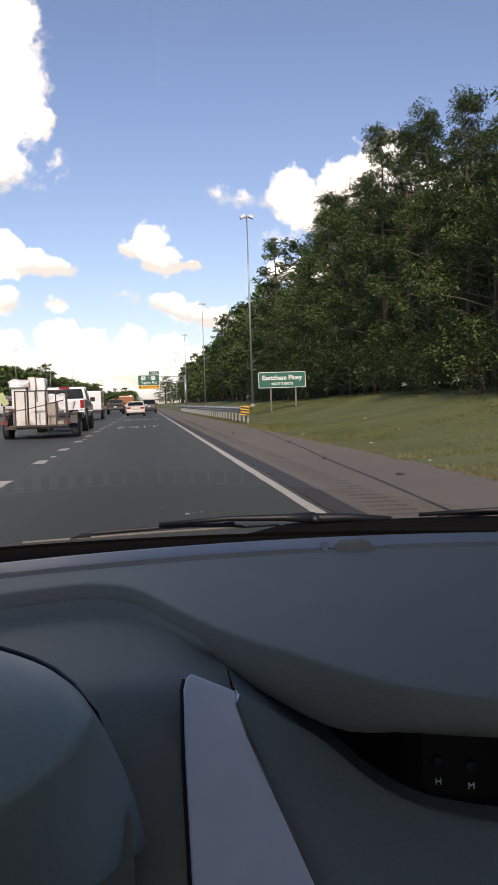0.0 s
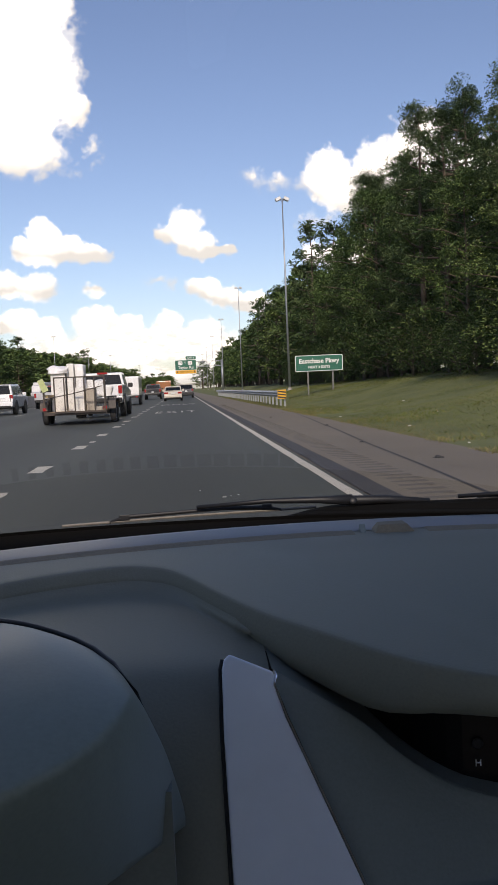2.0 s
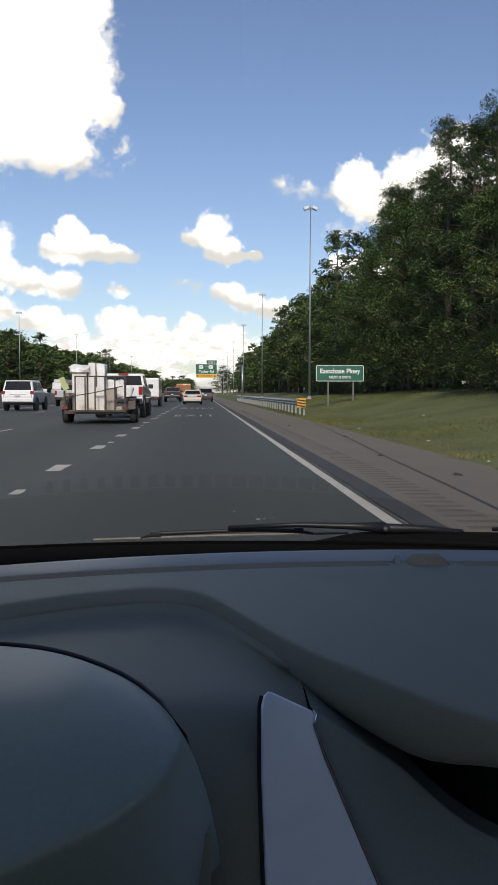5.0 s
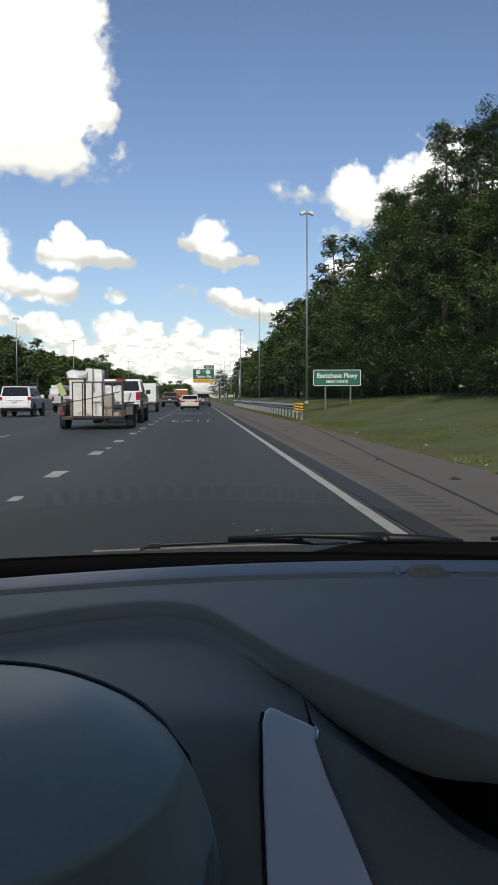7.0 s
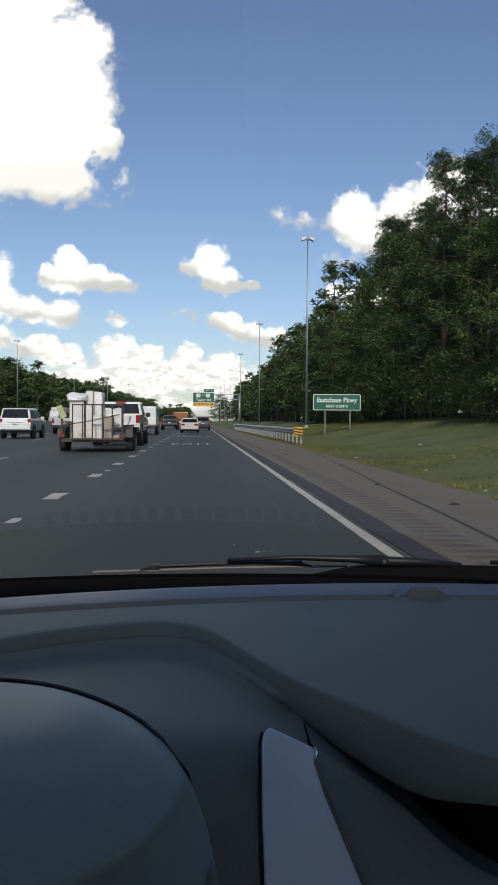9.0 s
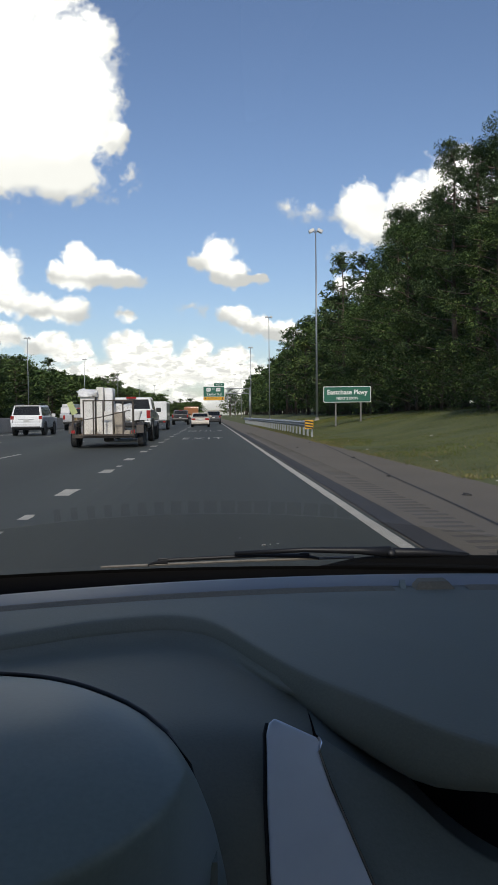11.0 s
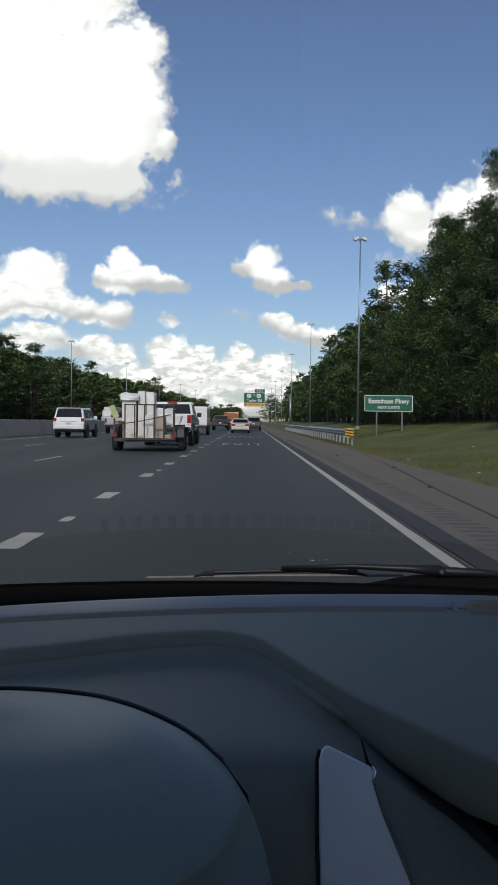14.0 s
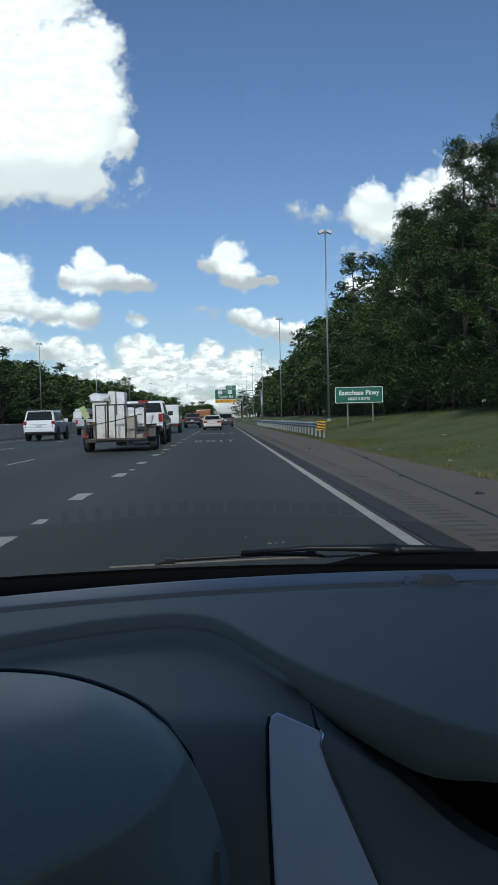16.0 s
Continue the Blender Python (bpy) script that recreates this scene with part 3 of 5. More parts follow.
    for kind, x, y, s in massed:
        m = np.array(pose(x, y, ground_height(x, y) - 0.1, 0, 0, rng.uniform(0, 360)))[:3]
        for ob in kind.children:
            me, leafy = ob.data, ob.name.startswith("crown")
            co = np.empty(len(me.vertices) * 3, np.float32)
            me.vertices.foreach_get("co", co)
            co = co.reshape(-1, 3) * (np.array((1.4, 1.4, 0.95), np.float32) * s)
            verts += (co @ m[:, :3].T + m[:, 3]).tolist()
            new_faces = [[i + count for i in p.vertices] for p in me.polygons]
            faces += new_faces
            slots += [(1 if kind is far[1] else 2) if leafy else 0] * len(new_faces)
            count += len(co)
    me = bpy.data.meshes.new("distant_wood")
    me.from_pydata(verts, [], faces)
    for key in ("bark", "leaf", "pine"):
        me.materials.append(M[key])
    me.polygons.foreach_set("material_index", slots)
    tagged(new("distant_wood", me), "dark green mixed wood behind the nearer trees", "trees", kind="stuff")


wood()


# ---- the car that carries the camera ----
M["dash"] = mat("dash_plastic", (0.174, 0.177, 0.136), 0.55, spread=0.10, scale=3, fine=420, bump=0.35, relief=0.0008)
M["dash_dark"] = mat("dark_dash_plastic", (0.182, 0.214, 0.198), 0.55, spread=0.1, scale=3, fine=420, bump=0.3, relief=0.0008)
M["hood_pad"] = mat("hood_plastic", (0.195, 0.240, 0.220), 0.48, spec=0.65, spread=0.10, scale=4, fine=300, bump=0.15, relief=0.0006)
M["black"] = mat("black_plastic", (0.012, 0.012, 0.013), 0.5, spread=0.2, scale=6, fine=90, bump=0.1, relief=0.001)
M["gloss"] = mat("gloss_black", (0.005, 0.005, 0.006), 0.35, spec=0.2, spread=0.2, scale=6, fine=90, bump=0)
M["silver"] = mat("satin_silver", (0.84, 0.91, 0.98), 0.34, 0.35, spread=0.04, scale=5, fine=40, bump=0)
M["chrome"] = mat("chrome", (0.75, 0.75, 0.76), 0.15, 1.0, spread=0.05, scale=5, fine=90, bump=0)
M["white_print"] = mat("white_print", (0.75, 0.80, 0.85), 0.6, spread=0.05, bump=0)
M["rubber"] = mat("wiper_rubber", (0.022, 0.022, 0.023), 0.55, spread=0.25, scale=9, fine=120, bump=0.2, relief=0.001)
M["blade"] = mat("worn_blade_edge", (0.20, 0.18, 0.15), 0.6, spread=0.3, scale=30, fine=200, bump=0.2, relief=0.001)
M["headliner"] = mat("headliner_cloth", (0.58, 0.56, 0.53), 0.95, spread=0.1, scale=6, fine=300, bump=0.4, relief=0.001)

M["grille"] = mat("olive_grille", (0.17, 0.145, 0.10), 0.7, spread=0.25, scale=20, fine=300, bump=0.4, relief=0.001)
M["frit"] = mat("black_frit", (0.006, 0.006, 0.006), 0.9, spread=0.1, bump=0, spec=0.05)

LIP = ((-0.75, 0.80), (-0.5, 0.83), (-0.21, 0.872), (-0.14, 0.895), (-0.05, 0.905), (0.0, 0.872), (0.04, 0.772), (0.08, 0.685), (0.12, 0.63), (0.15, 0.58), (0.18, 0.545), (0.21, 0.52), (0.24, 0.505), (0.36, 0.49), (0.75, 0.49))
RECESS = ((0.05, 0.838), (0.079, 0.821), (0.111, 0.802), (0.143, 0.785), (0.16, 0.769), (0.185, 0.751), (0.215, 0.739), (0.26, 0.729), (0.33, 0.722), (0.75, 0.722))


def lip(x):
    return soft_curve(LIP, x, 0.012)


def crown(x, y):
    return 0.862 - 0.077 * (x - 0.2) ** 2 - 0.03 * max(0, 1.0 - y)


def lip_width(x):
    return 0.009 - 0.002 * smoothstep(0.08, 0.17, x)


DROP = ((-0.8, 0.0245), (0.06, 0.0245), (0.085, 0.037), (0.11, 0.042), (0.13, 0.046), (0.15, 0.047), (0.165, 0.041), (0.185, 0.032), (0.22, 0.027), (0.3, 0.024), (0.8, 0.024))


def fascia_y(z):
    return 0.63 + (z - 0.823) / 1.5


def steps(a, b, n):
    return [a + (b - a) * i / n for i in range(n + 1)]


def loft(xs, section):
    bm = bmesh.new()
    grid = [[bm.verts.new(p) for p in section(x)] for x in xs]
    for a, b in zip(grid, grid[1:]):
        for i in range(len(a) - 1):
            bm.faces.new((a[i], a[i + 1], b[i + 1], b[i]))
    bmesh.ops.recalc_face_normals(bm, faces=bm.faces)
    return bm


dashboard = thing("dashboard", "dark grey grained plastic dashboard of a car", "dashboard")


def pad_step(x, y):
    """The passenger side of the pad lies a little lower beyond a soft slanting fold."""
    return 0.0022 * smoothstep(0.0, 0.045, x - 0.059 - 0.414 * (0.982 - y)) * smoothstep(0.96, 0.90, y)


def top_section(x):
    L = lip(x)
    z = crown(x, L) - pad_step(x, L)
    back = 1.062
    pts = [(x, back + 0.004, crown(x, back) - 0.03), (x, back, crown(x, back) - 0.004)]
    pts += [(x, y, crown(x, y) - pad_step(x, y)) for y in steps(back - 0.006, L + 0.012, 30)]
    w = lip_width(x)
    h = soft_curve(DROP, x, 0.008)
    pts += [(x, L + 0.003, z - 0.0002), (x, L, z - 0.0010), (x, L - 0.15 * w, z - 0.0030), (x, L - 0.30 * w, z - 0.0060), (x, L - 0.60 * w, z - 0.45 * h), (x, L - 0.75 * w, z - 0.62 * h), (x, L - 0.62 * w, z - 0.80 * h), (x, L - 0.2 * w, z - 0.94 * h), (x, L + 0.002, z - h), (x, L + 0.008, z - h - 0.0025), (x, L + 0.03, z - h - 0.0045), (x, L + 0.09, z - h - 0.0075)]
    return pts


part("dash_top", loft(steps(-0.72, 0.72, 120), top_section), M["dash"], dashboard, "grained dark grey top pad", smooth=True)


def pad_section(x):
    start = max(0.715, lip(x) - 0.0072)
    high = crown(x, lip(x)) - 0.0236
    pts = [(x, start, high + 0.0090), (x, start - 0.003, high + 0.0046), (x, start - 0.010, high + 0.0012)]
    pts += [(x, start + (0.70 - start) * f, high + (0.8235 - high) * g) for f, g in ((0.10, 0.12), (0.2, 0.3), (0.38, 0.55), (0.65, 0.86), (1, 1))]
    pts += [(x, 0.68, 0.8225), (x, 0.66, 0.8205), (x, 0.645, 0.816), (x, 0.632, 0.807)]
    pts += [(x, fascia_y(z) - 0.002, z) for z in (0.79, 0.76, 0.72, 0.66, 0.60, 0.52)]
    return pts


part("driver_pad", loft(steps(-0.72, 0.0765, 70), pad_section), M["dash"], dashboard, "smooth dark grey plastic around the instruments", smooth=True)


def panel_section(x):
    e = soft_curve(RECESS, x, 0.008)
    y = fascia_y(e) + 0.004
    return [(x, y + 0.006, e + 0.0005), (x, y + 0.002, e - 0.001), (x, y, e - 0.005)] + [(x, fascia_y(z) + 0.004, z) for z in steps(e - 0.012, 0.5, 6)]


part("centre_panel", loft(steps(0.079, 0.72, 60), panel_section), M["dash_dark"], dashboard, "dark plastic panel under the display recess", smooth=True)


def display_y(x):
    return max(lip(x) + 0.085, fascia_y(soft_curve(RECESS, x, 0.008)) + 0.03)


def recess_section(x):
    e = soft_curve(RECESS, x, 0.008)
    return [(x, fascia_y(e) + 0.008, e), (x, display_y(x), e + 0.002)]


part("recess_floor", loft(steps(0.0775, 0.72, 60), recess_section), M["dash_dark"], dashboard, "black floor of the display recess", smooth=True)
bm = loft(steps(0.0775, 0.72, 60), lambda x: [(x, display_y(x), 0.66), (x, display_y(x), 0.74), (x, display_y(x) + 0.004, 0.835)])
display = part("display", bm, M["gloss"], dashboard, "unlit glossy black display in a recess")
for letter, x, z in (("H", 0.227, 0.749), ("M", 0.2515, 0.745)):
    cu = bpy.data.curves.new("letter", "FONT")
    cu.body, cu.size, cu.align_x, cu.extrude = letter, 0.0075, "CENTER", 0.0003
    cu.materials.append(M["white_print"])
    ob = new("button_letter", cu)
    ob.parent = display
    ob.matrix_basis = pose(x, display_y(x) - 0.002, z, 90, 0, 0)
    bm = lathe(((0.0045, 0), (0.0045, 0.001), (0.003, 0.0018)), 14)
    b = part("button", bm, M["black"], display, smooth=True)
    b.matrix_basis = pose(x, display_y(x) - 0.001, z + 0.017, 90, 0, 0)

# the long silver strip that runs down beside the centre panel
TRIM = ((0.0385, 0.60), (0.0372, 0.70), (0.0370, 0.785), (0.0385, 0.826), (0.0405, 0.832), (0.0445, 0.835), (0.049, 0.8335), (0.0765, 0.8225), (0.0785, 0.8195), (0.0765, 0.814), (0.0835, 0.794), (0.095, 0.768), (0.111, 0.732), (0.14, 0.666), (0.168, 0.60))
bm = bmesh.new()
front = [bm.verts.new((x, fascia_y(z) - 0.0075, z + 0.003)) for x, z in TRIM]
rear = [bm.verts.new((x, fascia_y(z) + 0.012, z - 0.01)) for x, z in TRIM]
bm.faces.new(front)
for i in range(len(TRIM)):
    j = (i + 1) % len(TRIM)
    bm.faces.new((front[i], rear[i], rear[j], front[j]))
bmesh.ops.recalc_face_normals(bm, faces=bm.faces)
trim = part("trim_strip", bm, M["silver"], dashboard, "satin silver trim strip", bevel=0.0016)
edge = [(x + 0.0006, fascia_y(z) - 0.0078, z + 0.003) for x, z in TRIM[7:]]
part("trim_edge", tube(edge, 0.0013, 8), M["chrome"], trim, "bright chrome edge")

gap = [(x - 0.0012, fascia_y(z) - 0.002, z + 0.0005) for x, z in TRIM[:5]]
part("trim_gap", tube(gap, 0.0017, 6), M["black"], trim, "dark gap beside the strip")

part("lower_trim", tube(((0.172, 0.538, 0.688), (0.185, 0.534, 0.690), (0.30, 0.528, 0.690), (0.55, 0.528, 0.690)), (0.003, 0.006, 0.006, 0.006), 10), M["silver"], dashboard, "satin silver lower trim bar", smooth=True)

# defroster strip, raised ledge and the sensor at the foot of the windscreen
M["ledge"] = mat("ledge_plastic", (0.172, 0.180, 0.188), 0.40, spec=0.6, spread=0.08, scale=4, fine=300, bump=0.15, relief=0.0006)


def ledge_section(x):
    z = crown(x, 1.0)
    return [(x, 1.060, z + 0.0006), (x, 1.043, z + 0.0006), (x, 1.040, z + 0.0042), (x, 1.036, z + 0.0060), (x, 1.028, z + 0.0056), (x, 1.010, z + 0.0034), (x, 0.994, z + 0.0016), (x, 0.989, z + 0.0004)]


part("windscreen_ledge", loft(steps(-0.70, 0.70, 60), ledge_section), M["ledge"], dashboard, "smooth blue-grey ledge under the windscreen", smooth=True)
for x0, x1 in ((-0.62, 0.214), (0.302, 0.66)):
    def slot_section(x):
        z, f = crown(x, 0.98), min(1.0, (x1 - x) / 0.03 + 0.02) if x1 < 0.5 else min(1.0, (x - x0) / 0.006 + 0.05)
        return [(x, 0.990, z + 0.0016), (x, 0.987, z + 0.0012 + 0.0014 * f), (x, 0.983, z + 0.0010 + 0.0006 * f), (x, 0.975, z + 0.0008), (x, 0.969, z - 0.0004)]
    part("defroster_slot", loft(steps(x0, x1, 60), slot_section), M["grille"], dashboard, "olive dark grille strip along the windscreen", smooth=True)
for i in range(18):
    x = -0.205 + i * 0.0216
    bm = box(x, x + 0.0182, 1.0425, 1.0590, crown(x, 1.0) + 0.0007, crown(x, 1.0) + 0.0011)
    part("defroster_opening", bm, M["black"], dashboard)
bm = bmesh.new()
z = crown(0.265, 0.98)
low_ring = [bm.verts.new(p) for p in ((0.238, 0.972, z - 0.001), (0.287, 0.972, z - 0.001), (0.287, 0.996, z + 0.001), (0.238, 0.996, z + 0.001))]
high_ring = [bm.verts.new(p) for p in ((0.244, 0.978, z + 0.0085), (0.279, 0.978, z + 0.0085), (0.277, 0.994, z + 0.0100), (0.246, 0.994, z + 0.0100))]
bm.faces.new(high_ring)
for k in range(4):
    bm.faces.new((low_ring[k], low_ring[(k + 1) % 4], high_ring[(k + 1) % 4], high_ring[k]))
bmesh.ops.recalc_face_normals(bm, faces=bm.faces)
part("sensor", bm, M["grille"], dashboard, "small raised light sensor", bevel=0.0012)
part("clip", prism(((0.978, z), (0.992, z + 0.001), (0.986, z + 0.010)), 0.222, 0.229), M["dash_dark"], dashboard, "small plastic clip", bevel=0.0008)


# instrument hood on the driver's side
BROW = ((-1.2, -0.80), (-0.40, -0.625), (-0.2456, -0.5734), (-0.1775, -0.5427), (-0.12, -0.5129), (-0.0787, -0.4832), (-0.051, -0.4523), (-0.0413, -0.435), (-0.02, -0.39), (0.05, -0.22), (0.6, 1.2))


def instrument_hood():
    t = thing("instrument_hood", "smooth rounded dark blue-grey hood over the instruments", "instrument hood")
    bm = bmesh.new()
    cx, cy, rx, ry = -0.172, 0.485, 0.185, 0.118
    profile = ((0.0, 0.906), (0.5, 0.897), (0.70, 0.881), (0.80, 0.866), (0.87, 0.846), (0.92, 0.824), (0.96, 0.795), (1.0, 0.75), (1.02, 0.70), (1.0, 0.62))
    rings = []
    for i in range(1, 49):
        f = i / 48 * (len(profile) - 1)
        r = soft_curve([(k, q[0]) for k, q in enumerate(profile)], f, 0.18)
        z = soft_curve([(k, q[1]) for k, q in enumerate(profile)], f, 0.18)
        rings.append([bm.verts.new((cx + rx * r * math.cos(a), cy + ry * r * math.sin(a) + 0.25 * (z - 0.80), z)) for a in [2 * math.pi * k / 72 for k in range(72)]])
    rim_points = [[v.co.copy() for v in r] for r in rings]
    peak = rings[0][0].co.z + 0.0002
    top = bm.verts.new((cx, cy + 0.25 * (peak - 0.80), peak))
    for k in range(72):
        bm.faces.new((top, rings[0][k], rings[0][(k + 1) % 72]))
    for r, s in zip(rings, rings[1:]):
        for k in range(72):
            bm.faces.new((r[k], s[k], s[(k + 1) % 72], r[(k + 1) % 72]))
    bmesh.ops.subdivide_edges(bm, edges=bm.edges[:], cuts=1, use_grid_fill=True)
    # the brow: a soft ridge below which the shell turns in towards the gauges
    seat = Vector((0.0, 0.0, 1.068))

    def browed(p):
        d = p - seat
        s = d.z / d.y - curve_through(BROW, d.x / d.y)
        return seat + d * 1.04 * (1 - 0.13 * max(0.0, 1 - s / 0.26) if s > 0 else 0.87 + 1.15 * (math.sqrt(s * s + 0.0003) - 0.0173))
    for v in bm.verts:
        v.co = browed(v.co)
    bmesh.ops.bisect_plane(bm, geom=bm.verts[:] + bm.edges[:] + bm.faces[:], plane_co=(0.029, 0.003, 1.037), plane_no=(-0.0521, 0.0419, 0.0834), clear_inner=True)
    bmesh.ops.recalc_face_normals(bm, faces=bm.faces)
    shell = part("hood_shell", bm, M["hood_pad"], t, smooth=True)
    s = shell.modifiers.new("thickness", "SOLIDIFY")
    s.thickness = 0.006
    eye = Vector((0.0, 0.0, 1.065))
    line = []
    for k in range(-8, 25):                    # black tube in place of the shaded gap along the rear edge
        column = [r[k % 72] for r in rim_points]
        best = min(range(1, 44), key=lambda i: abs((column[i] - eye).normalized().dot((column[i + 1] - column[i - 1]).cross(rim_points[i][(k + 1) % 72] - rim_points[i][(k - 1) % 72]).normalized())))
        if best < 4:
            continue
        line.append(column[best].copy())
    line = [(a + b * 2 + c) / 4 + Vector((0, 0.003, 0)) for a, b, c in zip(line, line[1:], line[2:])]
    line = [browed(q) + Vector((0.001, 0.002, 0)) for q in line if q.z > 0.785 and q.x > -0.30]
    part("hood_seal", tube(line, 0.0016, 6), M["black"], t, "thin black tube standing in for the shaded gap behind the hood", smooth=True)
    bm = lathe(((0.052, 0), (0.055, 0.002), (0.055, 0.008), (0.050, 0.010), (0.047, 0.004)), 40)
    ring = part("gauge_ring", bm, M["chrome"], t, "thin chrome gauge ring", smooth=True)
    ring.matrix_basis = pose(-0.085, 0.50, 0.70, 70, 0, 0)
    bm = box(-0.32, 0.0, 0.515, 0.53, 0.60, 0.79)
    part("gauge_face", bm, M["dash_dark"], t, "dark gauge surround")
    part("column_cover", prism(((0.60, 0.50), (0.40, 0.50), (0.36, 0.60), (0.44, 0.66), (0.60, 0.68)), -0.30, -0.04), M["dash_dark"], t, "dark steering column cover", bevel=0.02)


instrument_hood()

# windscreen, scuttle and wipers
glass = bpy.data.materials.new("windscreen_glass")
glass.use_nodes = True
gt = glass.node_tree
gt.nodes.clear()
fres, clear, shine, gmix, gout = [gt.nodes.new(n) for n in ("ShaderNodeFresnel", "ShaderNodeBsdfTransparent", "ShaderNodeBsdfGlossy", "ShaderNodeMixShader", "ShaderNodeOutputMaterial")]
fres.inputs["IOR"].default_value = 1.8
shine.inputs["Roughness"].default_value = 0.0
clear.inputs["Color"].default_value = (0.96, 0.98, 0.97, 1)
gco, gsep, band = [gt.nodes.new(n) for n in ("ShaderNodeTexCoord", "ShaderNodeSeparateXYZ", "ShaderNodeMapRange")]
band.inputs["From Min"].default_value, band.inputs["From Max"].default_value = 0.93, 0.99
band.inputs["To Min"].default_value, band.inputs["To Max"].default_value = 1.6, 0.40   # reflection set by height: boosted at the foot, cut above
gt.links.new(gco.outputs["Object"], gsep.inputs[0])
gt.links.new(gsep.outputs[2], band.inputs["Value"])
gt.links.new(link_math(gt, "MULTIPLY", fres.outputs[0], band.outputs[0], clamp=True), gmix.inputs[0])
gt.links.new(clear.outputs[0], gmix.inputs[1])
gt.links.new(shine.outputs[0], gmix.inputs[2])
gt.links.new(gmix.outputs[0], gout.inputs[0])


def screen_point(x, f):
    """f: 0 at the foot of the glass, 1 at the header."""
    bow = 0.10 * (x / 0.72) ** 2
    return (x, 1.135 - 0.70 * f - bow, 0.862 + 0.50 * f + 0.03 * math.sin(math.pi * f) - 0.02 * (x / 0.72) ** 2)


car_body = thing("car_body", "shell of the car round the camera", "car")
bm = loft(steps(-0.72, 0.72, 24), lambda x: [screen_point(x, f) for f in steps(0, 1, 16)])
bmesh.ops.recalc_face_normals(bm, faces=bm.faces)
bm.normal_update()
if sum(f.normal.y for f in bm.faces) > 0:
    bmesh.ops.reverse_faces(bm, faces=bm.faces)
pane = part("windscreen", bm, glass, car_body, "clear windscreen glass", smooth=True)
pane.visible_shadow = False
bm = loft(steps(-0.72, 0.72, 24), lambda x: [(x, 1.060 - 0.10 * (x / 0.72) ** 2 * 0.3, crown(x, 1.07) - 0.016), (x, screen_point(x, 0)[1] - 0.006, screen_point(x, 0)[2] - 0.002), (x, screen_point(x, 0.008)[1] - 0.003, screen_point(x, 0.008)[2] - 0.002)])
part("screen_foot", bm, M["frit"], car_body, "black band at the foot of the windscreen")
bm = loft(steps(-0.74, 0.74, 24), lambda x: [(x, screen_point(x, 0)[1] - 0.002, screen_point(x, 0)[2] - 0.004), (x, screen_point(x, 0)[1] + 0.03, screen_point(x, 0)[2] - 0.012), (x, screen_point(x, 0)[1] + 0.20, screen_point(x, 0)[2] - 0.075)])
part("scuttle", bm, M["frit"], car_body, "black plastic scuttle below the windscreen", smooth=True)
bm = loft(steps(-0.74, 0.74, 12), lambda x: [(x, 0.40 - 0.06 * (x / 0.72) ** 2, 1.365), (x, 0.25, 1.40), (x, -0.6, 1.43), (x, -1.4, 1.38), (x, -2.0, 1.20)])
roof = part("roof", bm, M["headliner"], car_body, "pale cloth headliner under the roof", smooth=True)
for s in (-1, 1):
    bm = bmesh.new()
    add_tube(bm, ((s * 0.76, 1.02, 0.85), (s * 0.73, 0.70, 1.14), (s * 0.70, 0.36, 1.37)), 0.045, 8)
    part("pillar", bm, M["dash_dark"], car_body, smooth=True)
    bm = bmesh.new()
    add_box(bm, s * 0.76, s * 0.80, -2.0, 1.05, 0.25, 0.90)
    part("door", bm, M["dash_dark"], car_body, "dark door trim")
    bm = bmesh.new()
    # right side: unseen panel added to block light from behind; left: plain pillar
    add_box(bm, s * 0.72, s * 0.76, -0.55 if s < 0 else -1.6, -0.40, 0.9, 1.42)
    part("pillar", bm, M["dash_dark"], car_body)
part("floor_pan", box(-0.76, 0.76, -2.0, 1.05, 0.22, 0.26), M["black"], car_body, "dark cabin floor")
part("rear_wall", box(-0.76, 0.76, -2.04, -2.0, 0.25, 0.95), M["dash_dark"], car_body, "dark cloth rear wall")


def wiper(name, pivot, blade_from, blade_to, grip, label):
    t = thing(name, label, "wiper")
    p, a, b, g = [Vector(v) for v in (pivot, blade_from, blade_to, grip)]
    part("blade", tube((a, a.lerp(b, 0.5) + Vector((0, 0, 0.001)), b), 0.0020, 6), M["blade"], t, "thin pale-edged rubber blade")
    bm = bmesh.new()
    lift = Vector((0, 0, 0.008))
    add_tube(bm, (a.lerp(b, 0.18), a.lerp(b, 0.24) + lift * 0.8, a.lerp(b, 0.45) + lift * 0.9, a.lerp(b, 0.62) + lift, a.lerp(b, 0.80) + lift * 0.6, a.lerp(b, 0.86)), (0.002, 0.0035, 0.003, 0.003, 0.0035, 0.002), 6)
    part("bridge", bm, M["rubber"], t, smooth=True)
    for f in (0.24, 0.80):
        q = a.lerp(b, f) + lift * 0.7
        part("clip", box(q.x - 0.007, q.x + 0.007, q.y - 0.003, q.y + 0.003, q.z - 0.004, q.z + 0.004), M["black"], t, bevel=0.001)
    bm = bmesh.new()
    add_tube(bm, (g, g.lerp(p, 0.45) + Vector((0, 0, 0.004)), g.lerp(p, 0.8) + Vector((0, 0, 0.002)), p), (0.003, 0.0035, 0.005, 0.008), 8)
    part("arm", bm, M["black"], t, smooth=True)
    nut = part("nut", lathe(((0.006, 0), (0.0065, 0.002), (0.005, 0.004), (0.002, 0.005)), 12), M["black"], t, smooth=True)
    nut.matrix_basis = pose(p.x, p.y - 0.004, p.z - 0.001, 55, 0, 0)
    return t


